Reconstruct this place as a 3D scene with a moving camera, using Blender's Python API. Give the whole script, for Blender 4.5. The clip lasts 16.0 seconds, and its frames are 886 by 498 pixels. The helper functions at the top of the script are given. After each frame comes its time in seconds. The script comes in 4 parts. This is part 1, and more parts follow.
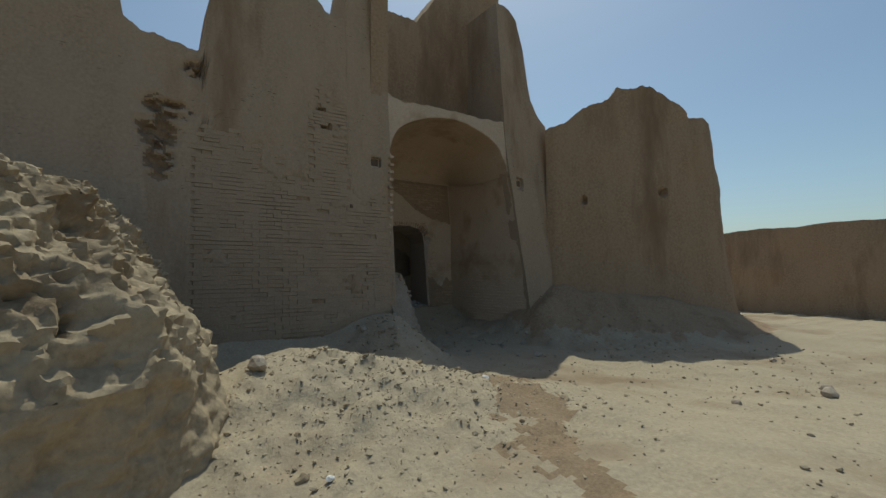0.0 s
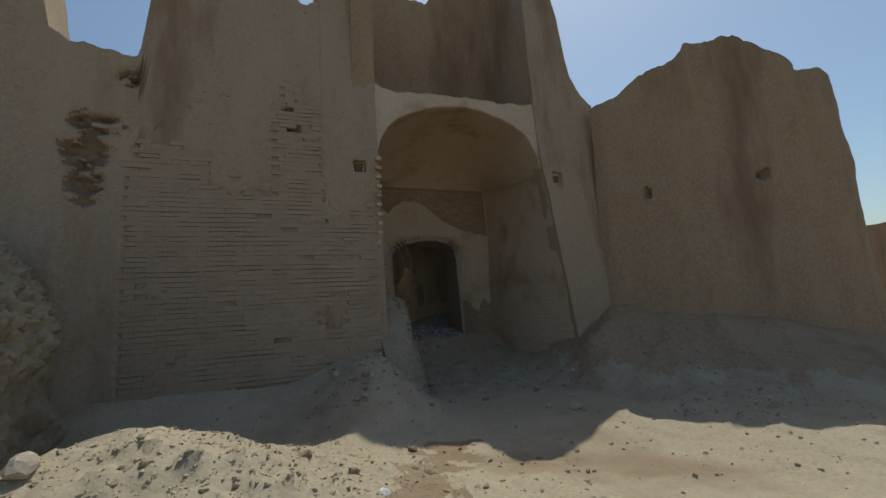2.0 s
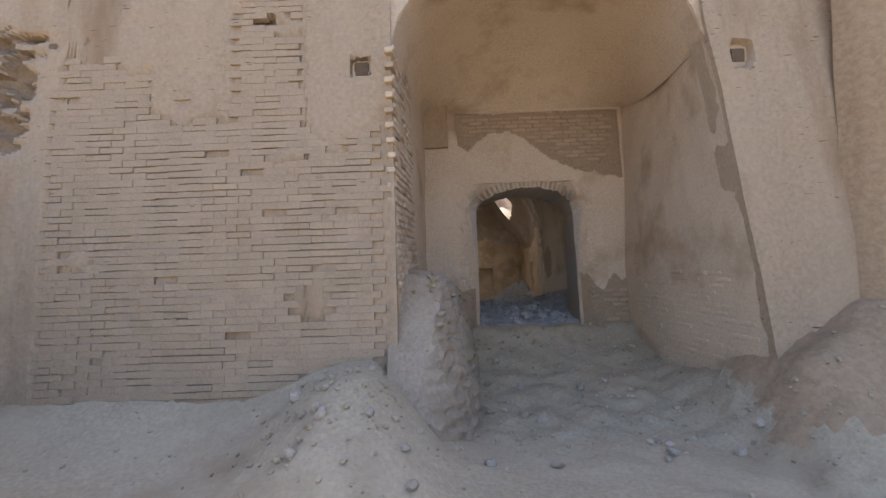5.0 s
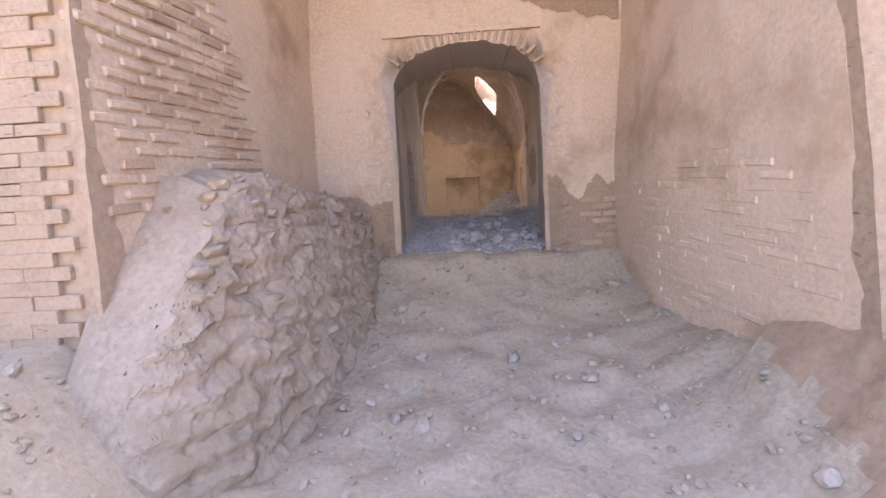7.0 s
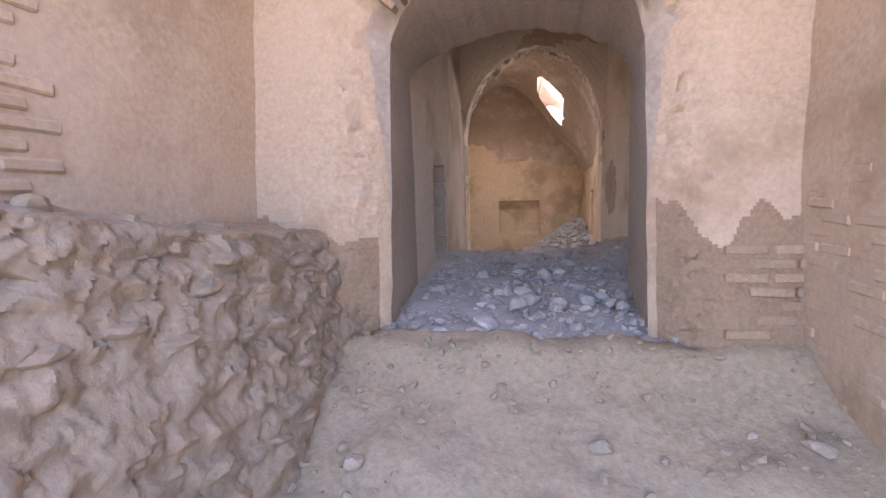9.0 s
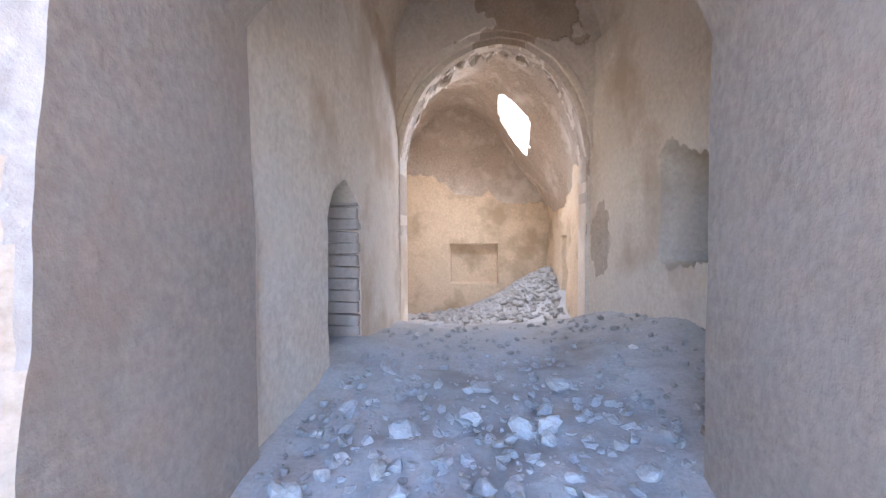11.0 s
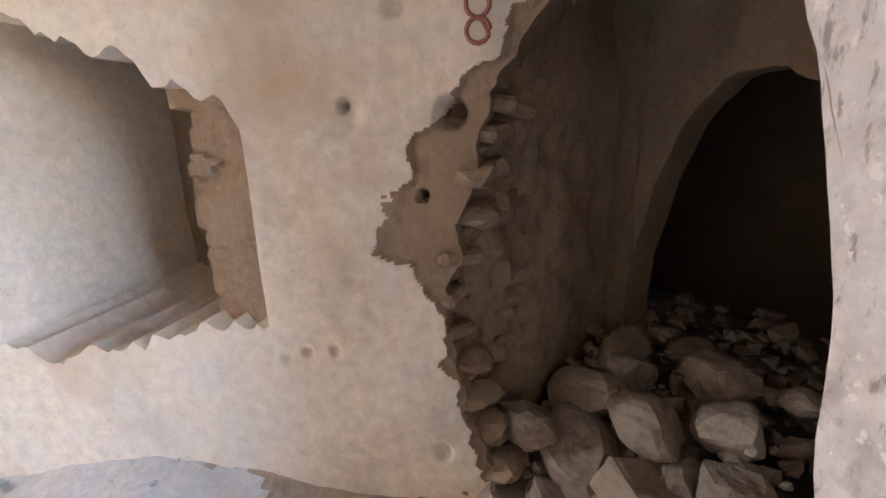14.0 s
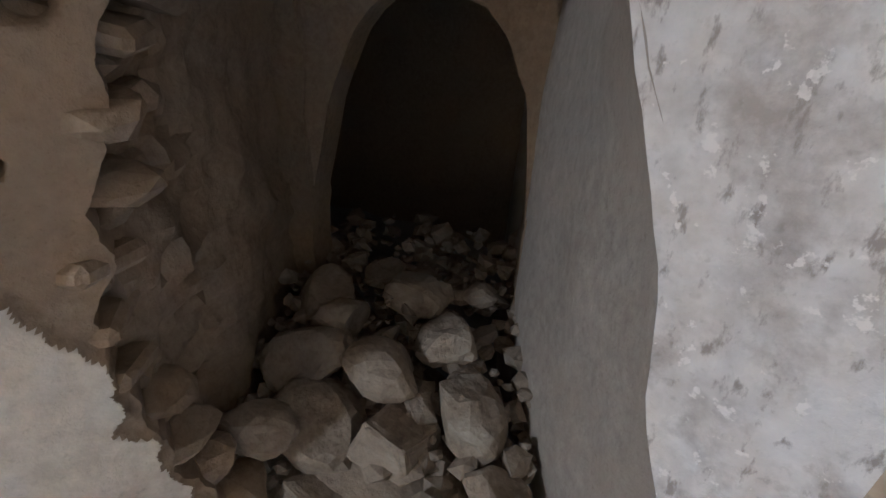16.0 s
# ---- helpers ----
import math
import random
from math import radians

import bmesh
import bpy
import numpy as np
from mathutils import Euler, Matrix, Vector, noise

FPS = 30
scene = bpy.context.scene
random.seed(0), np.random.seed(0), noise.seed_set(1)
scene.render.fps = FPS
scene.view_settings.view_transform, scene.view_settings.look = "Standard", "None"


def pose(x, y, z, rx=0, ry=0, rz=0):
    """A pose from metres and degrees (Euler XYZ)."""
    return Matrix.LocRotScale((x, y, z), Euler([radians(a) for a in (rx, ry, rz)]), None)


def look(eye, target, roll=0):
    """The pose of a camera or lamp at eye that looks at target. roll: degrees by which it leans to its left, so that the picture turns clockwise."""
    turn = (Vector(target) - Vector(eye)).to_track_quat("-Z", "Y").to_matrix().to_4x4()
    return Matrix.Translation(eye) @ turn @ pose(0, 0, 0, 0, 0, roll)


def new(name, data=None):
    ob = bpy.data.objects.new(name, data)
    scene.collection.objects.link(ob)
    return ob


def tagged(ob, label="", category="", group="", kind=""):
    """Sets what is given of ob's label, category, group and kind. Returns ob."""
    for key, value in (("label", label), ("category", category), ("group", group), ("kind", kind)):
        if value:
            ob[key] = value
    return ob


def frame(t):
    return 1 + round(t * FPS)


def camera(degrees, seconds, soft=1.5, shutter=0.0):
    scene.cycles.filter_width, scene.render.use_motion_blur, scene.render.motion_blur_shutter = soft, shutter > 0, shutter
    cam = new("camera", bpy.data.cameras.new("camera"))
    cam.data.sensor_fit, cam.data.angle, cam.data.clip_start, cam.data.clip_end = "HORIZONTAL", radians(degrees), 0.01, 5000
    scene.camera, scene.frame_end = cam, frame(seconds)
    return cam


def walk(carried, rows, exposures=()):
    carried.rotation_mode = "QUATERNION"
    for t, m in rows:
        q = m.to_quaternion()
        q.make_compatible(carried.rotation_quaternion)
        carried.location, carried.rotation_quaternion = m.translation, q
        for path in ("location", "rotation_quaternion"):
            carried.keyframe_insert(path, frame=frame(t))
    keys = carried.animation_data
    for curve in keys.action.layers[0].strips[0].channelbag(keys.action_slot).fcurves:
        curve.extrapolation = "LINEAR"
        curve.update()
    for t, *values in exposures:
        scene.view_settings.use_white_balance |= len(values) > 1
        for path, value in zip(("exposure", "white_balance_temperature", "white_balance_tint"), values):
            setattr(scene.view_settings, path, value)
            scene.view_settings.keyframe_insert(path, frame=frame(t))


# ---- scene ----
cam = camera(89.3, 16.0)
PATH = [
    (0, (0.538, -0.143, 1.475), (1.67, 1.503, 1.583), -0.4),
    (0.5, (1.231, 0.139, 1.48), (2.395, 1.76, 1.609), -0.3),
    (1, (1.846, 0.248, 1.564), (2.923, 1.927, 1.699), 0.1),
    (1.5, (2.473, 0.492, 1.593), (3.304, 2.304, 1.75), -0.7),
    (2, (3.126, 0.805, 1.602), (3.886, 2.646, 1.789), -2.7),
    (2.5, (3.728, 1.216, 1.682), (4.358, 3.104, 1.874), -2.9),
    (3, (4.166, 1.654, 1.786), (4.709, 3.549, 2.124), -2.1),
    (3.5, (4.625, 2.072, 1.854), (4.957, 3.944, 2.472), -1.0),
    (4, (4.985, 2.565, 1.882), (5.12, 4.421, 2.615), 0.5),
    (4.5, (5.329, 3.045, 1.823), (5.347, 4.993, 2.274), 0.3),
    (5, (5.686, 3.591, 1.682), (5.675, 5.59, 1.73), -2.0),
    (5.2, (5.821, 3.835, 1.667), (5.793, 5.83, 1.529), -2.5),
    (7.3, (7.21, 6.489, 1.404), (7.051, 8.455, 1.075), -3.5),
    (7.5, (7.227, 6.727, 1.388), (7.042, 8.698, 1.099), -3.6),
    (8, (7.269, 7.283, 1.404), (7.007, 9.25, 1.157), -3.4),
    (8.2, (7.301, 7.515, 1.379), (6.969, 9.476, 1.167), -3.4),
    (10.3, (7.262, 10.072, 1.533), (6.862, 12.017, 1.291), -1.3),
    (10.5, (7.26, 10.291, 1.553), (6.927, 12.251, 1.338), -1.0),
    (11, (7.229, 10.883, 1.646), (7.041, 12.872, 1.554), -0.3),
    (11.5, (7.136, 11.38, 1.737), (7.196, 13.378, 1.806), -0.1),
    (12, (7.065, 11.764, 1.738), (7.334, 13.745, 1.794), 1.1),
    (12.5, (7.115, 12.241, 1.704), (7.709, 14.149, 1.625), 1.6),
    (13, (7.264, 12.692, 1.845), (8.342, 14.359, 1.6), -1.0),
    (13.5, (7.504, 13.075, 1.918), (9.096, 14.212, 1.503), 0.0),
    (14, (7.812, 13.339, 2.007), (9.682, 13.795, 1.461), -2.2),
    (14.5, (7.979, 13.484, 2.008), (9.863, 13.302, 1.363), -0.2),
    (15, (8.033, 13.515, 2.04), (9.691, 12.767, 1.206), 2.8),
    (15.5, (8.079, 13.48, 2.0), (9.571, 12.494, 1.105), 5.1),
    (16, (8.21, 13.51, 2.037), (9.659, 12.482, 1.12), 4.7),
]
EXPOSURES = [(0, 0.0, 6150, -4), (1.0, -0.1, 6150, -3), (1.5, -0.2, 6200, -2), (2.0, 0.1, 6100, 0), (2.5, 0.5, 6000, 2), (3.2, 0.0, 5900, 2), (4.2, -0.2, 5950, 5), (4.6, 1.0, 6900, 19), (5.0, 2.2, 6200, 13), (5.4, 2.8, 6200, 15), (7.0, 3.55, 6650, 30), (8.2, 3.8, 6500, 29), (10.3, 4.2, 5950, 25), (11.0, 5.05, 5250, 16), (11.5, 5.65, 5200, 13), (12.0, 5.75, 5200, 8), (13.0, 5.5, 4850, 2), (13.5, 5.15, 4950, 5), (14.0, 6.2, 5850, 15), (14.5, 7.2, 5650, 14), (15.0, 6.05, 4900, 5), (15.5, 5.35, 4600, -4), (16.0, 5.8, 5150, 6)]
walk(cam, [(t, look(eye, target, roll)) for t, eye, target, roll in PATH], EXPOSURES)

# ---- world and sun ----
SUN_AZ, SUN_EL = radians(38), radians(61)
world = bpy.data.worlds.new("sky")
scene.world = world
world.use_nodes = True
wn = world.node_tree.nodes
sky = wn.new("ShaderNodeTexSky")
sky.sky_type, sky.sun_disc = "NISHITA", False
sky.sun_elevation, sky.sun_rotation = SUN_EL, SUN_AZ
sky.air_density, sky.dust_density, sky.ozone_density = 1.0, 1.6, 1.2
world.node_tree.links.new(sky.outputs[0], wn["Background"].inputs[0])
wn["Background"].inputs[1].default_value = 0.09
sun_data = bpy.data.lights.new("sun", "SUN")
sun_data.energy, sun_data.angle, sun_data.color = 2.5, radians(0.55), (1.0, 0.93, 0.82)
sun = new("sun", sun_data)
SUN_WAY = Vector((math.sin(SUN_AZ) * math.cos(SUN_EL), math.cos(SUN_AZ) * math.cos(SUN_EL), math.sin(SUN_EL)))
sun.matrix_world = look(SUN_WAY * 60, (0, 0, 0))


hole_data = bpy.data.lights.new("roof_opening_light", "AREA")
hole_data.energy, hole_data.shape, hole_data.size, hole_data.size_y, hole_data.color = 4.0, "RECTANGLE", 0.45, 0.6, (0.95, 0.96, 0.96)
hole_light = new("roof_opening_light", hole_data)
hole_light.matrix_world = look((7.78, 19.42, 3.66), (7.0, 18.4, 1.0))


# ---- materials ----
def material(name, dark, light, rough=0.95, scale=3.0, fine=45.0, bump=0.35, stain=None, stain_scale=0.5, stretch=(1, 1, 1), per_object=0.0, slot_shade=0.0, flecks=None):
    """Earth surface: patches at two scales, an optional stain, fine grain and relief."""
    m = bpy.data.materials.new(name)
    m.use_nodes = True
    nt = m.node_tree
    b = nt.nodes["Principled BSDF"]
    b.inputs["Roughness"].default_value = rough
    b.inputs["Specular IOR Level"].default_value = 0.15
    co = nt.nodes.new("ShaderNodeNewGeometry").outputs["Position"]
    mp = nt.nodes.new("ShaderNodeMapping")
    mp.inputs["Scale"].default_value = stretch
    nt.links.new(co, mp.inputs["Vector"])

    def nz(s, detail, src):
        n = nt.nodes.new("ShaderNodeTexNoise")
        n.inputs["Scale"].default_value, n.inputs["Detail"].default_value, n.inputs["Roughness"].default_value = s, detail, 0.62
        nt.links.new(src, n.inputs["Vector"])
        return n.outputs["Fac"]

    def mix(f, a, c):
        x = nt.nodes.new("ShaderNodeMix")
        x.data_type = "RGBA"
        for sock, v in ((x.inputs[0], f), (x.inputs[6], a), (x.inputs[7], c)):
            if isinstance(v, (int, float)):
                sock.default_value = v
            elif isinstance(v, tuple):
                sock.default_value = (*v, 1)
            else:
                nt.links.new(v, sock)
        return x.outputs[2]

    def ramp(f, lo, hi):
        r = nt.nodes.new("ShaderNodeMapRange")
        r.inputs[1].default_value, r.inputs[2].default_value = lo, hi
        nt.links.new(f, r.inputs[0])
        return r.outputs[0]

    big, small = nz(scale, 6, mp.outputs[0]), nz(fine, 5, co)
    c = mix(ramp(big, 0.32, 0.7), dark, light)
    c = mix(ramp(small, 0.35, 0.7), c, tuple(min(1, v * 1.12) for v in light))
    if stain:
        c = mix(ramp(nz(stain_scale, 7, mp.outputs[0]), 0.52, 0.66), c, stain)
    if flecks:
        tilted = nt.nodes.new("ShaderNodeMapping")
        tilted.inputs["Rotation"].default_value = (0.5, 0.5, 0.3)
        tilted.inputs["Scale"].default_value = (1.0, 1.0, 0.45)
        nt.links.new(co, tilted.inputs["Vector"])
        c = mix(ramp(nz(38, 6, tilted.outputs[0]), 0.57, 0.66), c, flecks)
        c = mix(ramp(nz(31, 4, co), 0.62, 0.66), c, tuple(min(1, v * 1.2) for v in light))
    speck = nt.nodes.new("ShaderNodeMix")
    speck.data_type, speck.blend_type = "RGBA", "MULTIPLY"
    nt.links.new(ramp(nz(fine * 2.3, 3, co), 0.6, 0.72), speck.inputs[0])
    nt.links.new(c, speck.inputs[6])
    speck.inputs[7].default_value = (0.86, 0.85, 0.83, 1)
    c = speck.outputs[2]
    if per_object:
        oi = nt.nodes.new("ShaderNodeObjectInfo")
        h = nt.nodes.new("ShaderNodeHueSaturation")
        nt.links.new(c, h.inputs["Color"])
        r = nt.nodes.new("ShaderNodeMapRange")
        r.inputs[3].default_value, r.inputs[4].default_value = 1 - per_object, 1 + per_object
        nt.links.new(oi.outputs["Random"], r.inputs[0])
        nt.links.new(r.outputs[0], h.inputs["Value"])
        c = h.outputs["Color"]
    # Flat dark dashes: shade of open gaps between courses, put into the colour.
    if slot_shade:
        flat = nt.nodes.new("ShaderNodeMapping")
        flat.inputs["Scale"].default_value = (5.5, 5.5, 34)
        nt.links.new(co, flat.inputs["Vector"])
        where = nt.nodes.new("ShaderNodeMath")
        where.operation = "MULTIPLY"
        nt.links.new(ramp(nz(1.0, 2, flat.outputs[0]), 0.68, 0.72), where.inputs[0])
        nt.links.new(ramp(nz(0.9, 3, co), 0.42, 0.6), where.inputs[1])
        c = mix(where.outputs[0], c, (0.13, 0.09, 0.06))
    nt.links.new(c, b.inputs["Base Color"])
    if bump:
        add = nt.nodes.new("ShaderNodeMath")
        add.operation = "MULTIPLY_ADD"
        nt.links.new(small, add.inputs[0])
        add.inputs[1].default_value = 0.5
        nt.links.new(nz(fine * 0.28, 6, co), add.inputs[2])
        bp = nt.nodes.new("ShaderNodeBump")
        bp.inputs["Strength"].default_value, bp.inputs["Distance"].default_value = bump, 0.022
        nt.links.new(add.outputs[0], bp.inputs["Height"])
        nt.links.new(bp.outputs[0], b.inputs["Normal"])
    return m


MUD = material("mud_plaster", (0.29, 0.215, 0.145), (0.37, 0.28, 0.195), scale=0.9, fine=22, stain=(0.255, 0.175, 0.11), stain_scale=0.55, stretch=(1.6, 1.6, 0.35), slot_shade=1.0)
MUD_FAR = material("mud_weathered", (0.27, 0.185, 0.115), (0.35, 0.25, 0.16), scale=1.2, fine=16, stain=(0.23, 0.155, 0.095), stretch=(1.5, 1.5, 0.4))
IWAN = material("porch_plaster", (0.43, 0.325, 0.225), (0.52, 0.41, 0.30), scale=1.4, fine=30, bump=0.2, stain=(0.38, 0.275, 0.18), stain_scale=0.9)
BARE = material("bare_mudbrick", (0.25, 0.175, 0.115), (0.33, 0.24, 0.16), scale=5, fine=38, bump=0.5)
BRICK = material("mud_brick", (0.30, 0.21, 0.14), (0.41, 0.30, 0.205), scale=6, fine=50, bump=0.5, per_object=0.1)
BRICK_FACE = material("facade_brick", (0.29, 0.215, 0.145), (0.36, 0.272, 0.19), scale=3, fine=40, bump=0.5, per_object=0.05, slot_shade=1.0)
CREAM = material("interior_plaster", (0.62, 0.525, 0.415), (0.72, 0.635, 0.525), scale=1.2, fine=24, bump=0.3, stain=(0.56, 0.445, 0.325), stain_scale=0.9)
JAMB = material("rough_jamb_plaster", (0.58, 0.51, 0.455), (0.69, 0.63, 0.58), scale=3, fine=20, bump=0.6, stain=(0.46, 0.395, 0.345), stain_scale=9.0, flecks=(0.38, 0.315, 0.27))
VAULT = material("bare_vault", (0.34, 0.265, 0.195), (0.50, 0.41, 0.315), scale=2.4, fine=26, bump=0.6, stain=(0.66, 0.58, 0.48), stain_scale=1.7)
EARTH = material("dry_earth", (0.31, 0.25, 0.17), (0.41, 0.335, 0.235), scale=0.7, fine=26, bump=0.7, stain=(0.29, 0.215, 0.14), stain_scale=0.33)
LUMP = material("eroded_earth", (0.28, 0.215, 0.14), (0.38, 0.30, 0.20), scale=2.2, fine=18, bump=0.9, stain=(0.22, 0.16, 0.10), stain_scale=1.0)
DUST = material("dust_floor", (0.40, 0.375, 0.345), (0.49, 0.465, 0.435), scale=1.6, fine=36, bump=0.4, stain=(0.33, 0.29, 0.25), stain_scale=0.8)
REVEAL = material("door_reveal_plaster", (0.35, 0.295, 0.245), (0.43, 0.37, 0.31), scale=1.6, fine=24, bump=0.5, stain=(0.40, 0.325, 0.26), stain_scale=1.1)
OCHRE = material("ochre_plaster", (0.56, 0.42, 0.27), (0.68, 0.535, 0.365), scale=1.4, fine=24, bump=0.35, stain=(0.47, 0.345, 0.215), stain_scale=1.1)
DUSTY = material("dusty_rubble", (0.36, 0.335, 0.305), (0.46, 0.43, 0.395), scale=6, fine=44, bump=0.5, per_object=0.12)
BLOCK = material("fallen_mudbrick", (0.21, 0.16, 0.118), (0.31, 0.245, 0.185), scale=4, fine=36, bump=0.6, stain=(0.42, 0.36, 0.29), stain_scale=3.0, per_object=0.15)
DAMP = material("brown_earth", (0.20, 0.14, 0.085), (0.29, 0.21, 0.135), scale=2.5, fine=30, bump=0.7)
STONE = material("rubble_stone", (0.30, 0.245, 0.185), (0.40, 0.335, 0.265), scale=5, fine=44, bump=0.5, per_object=0.14)
WHITE = material("pale_chip", (0.66, 0.62, 0.56), (0.78, 0.74, 0.68), scale=8, fine=60, bump=0.2)
GASH_SHADE = material("exposed_brick_shaded", (0.17, 0.12, 0.08), (0.25, 0.18, 0.12), scale=7, fine=30, bump=0.8)
BENCH = material("crumbled_mud", (0.26, 0.20, 0.14), (0.36, 0.285, 0.21), scale=3.2, fine=26, bump=0.7, stain=(0.30, 0.225, 0.155), stain_scale=2.0)
HOLE_SHADE = material("hole_shade", (0.09, 0.065, 0.045), (0.14, 0.10, 0.07), scale=6, fine=40, bump=0.4)
RED = material("red_paint", (0.24, 0.09, 0.06), (0.32, 0.14, 0.10), scale=20, fine=80, bump=0.1)


# ---- geometry helpers ----
def fbm(x, y, z, octaves=4, gain=0.5):
    v, a = 0.0, 1.0
    for _ in range(octaves):
        v += a * noise.noise((x, y, z))
        x, y, z, a = x * 2.03, y * 2.03, z * 2.03, a * gain
    return v


def broken(x, y, z, seed=0):
    """Even offset for each lump of a broken face, with sharp steps between lumps."""
    p = noise.voronoi((x, y, z))[1][0]
    return noise.noise(p * 3.7 + Vector((seed, 1.3, 2.7)))


def lerp_list(pts, x):
    return float(np.interp(x, [p[0] for p in pts], [p[1] for p in pts]))


def mesh_object(name, verts, faces, mat, parent=None, smooth=True, label=""):
    me = bpy.data.meshes.new(name)
    me.from_pydata([tuple(v) for v in verts], [], faces)
    me.materials.append(mat)
    me.validate()
    bm = bmesh.new()
    bm.from_mesh(me)
    bmesh.ops.recalc_face_normals(bm, faces=bm.faces)
    for e in bm.edges:
        if len(e.link_faces) == 2 and e.calc_face_angle(0) > 0.75:
            e.smooth = False
    bm.to_mesh(me)
    bm.free()
    if smooth:
        me.polygons.foreach_set("use_smooth", [True] * len(me.polygons))
    ob = new(name, me)
    ob.parent = parent
    if label:
        tagged(ob, label)
    return ob


def grid_faces(nu, nv, base=0):
    return [(base + i * (nv + 1) + j, base + (i + 1) * (nv + 1) + j, base + (i + 1) * (nv + 1) + j + 1, base + i * (nv + 1) + j + 1) for i in range(nu) for j in range(nv)]


def solid(front, back, nu, nv, base=0):
    """Closed body between two grids of points front(u, v) and back(u, v)."""
    verts = [front(i / nu, j / nv) for i in range(nu + 1) for j in range(nv + 1)]
    n = len(verts)
    verts += [back(i / nu, j / nv) for i in range(nu + 1) for j in range(nv + 1)]
    faces = grid_faces(nu, nv, base) + grid_faces(nu, nv, base + n)
    rim = [i * (nv + 1) for i in range(nu + 1)] + [nu * (nv + 1) + j for j in range(1, nv + 1)] + [i * (nv + 1) + nv for i in range(nu - 1, -1, -1)] + [j for j in range(nv - 1, 0, -1)]
    for a, b in zip(rim, rim[1:] + rim[:1]):
        faces.append((base + a, base + b, base + n + b, base + n + a))
    return verts, faces


def bodies(name, parts, mat, parent=None, smooth=True):
    """Several closed bodies joined in one mesh: rows of (front, back, nu, nv)."""
    verts, faces = [], []
    for f, b, nu, nv in parts:
        v, q = solid(f, b, nu, nv, len(verts))
        verts += v
        faces += q
    return mesh_object(name, verts, faces, mat, parent, smooth)


def recolour(ob, mat, test):
    """Gives the faces whose middle passes the test another material."""
    ob.data.materials.append(mat)
    k = len(ob.data.materials) - 1
    for f in ob.data.polygons:
        if test(f.center.x, f.center.y, f.center.z):
            f.material_index = k


def setting(ob, label, category):
    return tagged(ob, label, category, kind="structure")


def blob_mesh(name, mat, size, seed, sub=2, rough=0.25, flat=0.0, chunky=0.0):
    """A stone-like mesh: a ball cut by planes and roughened."""
    rnd = random.Random(seed)
    bm = bmesh.new()
    bmesh.ops.create_icosphere(bm, subdivisions=sub, radius=1.0)
    planes = []
    for _ in range(9):
        d = Vector((rnd.gauss(0, 1), rnd.gauss(0, 1), rnd.gauss(0, 1))).normalized()
        planes.append((d, rnd.uniform(0.55, 0.9)))
    for v in bm.verts:
        for d, h in planes:
            over = v.co.dot(d) - h
            if over > 0:
                v.co -= d * over * (0.75 + chunky * 0.25)
        k = 1 + rough * 0.4 * fbm(v.co.x * 2 + seed, v.co.y * 2, v.co.z * 2, 3)
        v.co = Vector((v.co.x * size[0], v.co.y * size[1], v.co.z * size[2])) * k
    me = bpy.data.meshes.new(name)
    bm.to_mesh(me)
    bm.free()
    me.materials.append(mat)
    if sub > 2:
        me.polygons.foreach_set("use_smooth", [True] * len(me.polygons))
    return me


# ---- the ground ----
def bump_at(x, y, cx, cy, h, rx, ry=None):
    return h * math.exp(-(((x - cx) / rx) ** 2 + ((y - cy) / (ry or rx)) ** 2))


TOWER = [(10.02, 8.5), (10.1, 8.3), (10.6, 7.85), (11.5, 7.1), (12.6, 6.4), (13.6, 6.0), (14.4, 5.95), (15.2, 6.4), (15.9, 7.4), (16.1, 9.0), (15.4, 11.0), (13.0, 12.5)]


def ease(t):
    t = max(0.0, min(1.0, t))
    return t * t * (3 - 2 * t)


def tower_gap(x, y):
    best = 99.0
    for (ax, ay), (bx, by) in zip(TOWER[1:9], TOWER[2:10]):
        dx, dy = bx - ax, by - ay
        s = max(0, min(1, ((x - ax) * dx + (y - ay) * dy) / (dx * dx + dy * dy)))
        best = min(best, math.hypot(x - ax - s * dx, y - ay - s * dy))
    return best


def ground_z(x, y):
    z = -0.27
    z += bump_at(x, y, 0.8, -0.8, 0.30, 4.2, 3.4)
    z += bump_at(x, y, 2.0, 5.15, 0.74, 1.7, 1.35)
    z += bump_at(x, y, 3.6, 3.9, 0.40, 1.5, 1.3)
    z += bump_at(x, y, 4.6, 1.6, 0.25, 2.2, 2.0)
    if x < 5.6:
        z += 0.62 * math.exp(-max(0, 8.35 - y) / 0.75) * min(1, max(0, (5.6 - x) / 0.7))
    z += bump_at(x, y, 4.8, 7.75, 0.55, 0.75, 0.8) + bump_at(x, y, 4.7, 6.9, 0.2, 0.8, 0.7)
    if 4.9 < x < 9.8 and y > 8.0:
        z += lerp_list([(8, 0), (8.7, 0.0), (9.5, 0.10), (10.4, 0.27), (11.0, 0.52), (11.3, 0.74), (11.5, 0.76), (11.75, 0.5), (12.2, -0.2)], y)
    z += bump_at(x, y, 9.15, 8.9, 0.45, 0.55, 1.3)
    if y < 9 and x > 8.2:
        z += lerp_list([(9, 1.35), (10, 1.45), (11, 1.15), (12.7, 1.0), (14, 0.75), (17, 0.6)], x) * math.exp(-(tower_gap(x, y) / 0.95) ** 1.5) * ease((x - 8.5) / 0.7)
    if 4.7 < x < 9.3 and 16.9 < y < 22:
        z -= 0.6
    far = max(0, math.hypot(x - 5, y - 3) - 12)
    z -= 0.22 * min(1, far / 10)
    return z


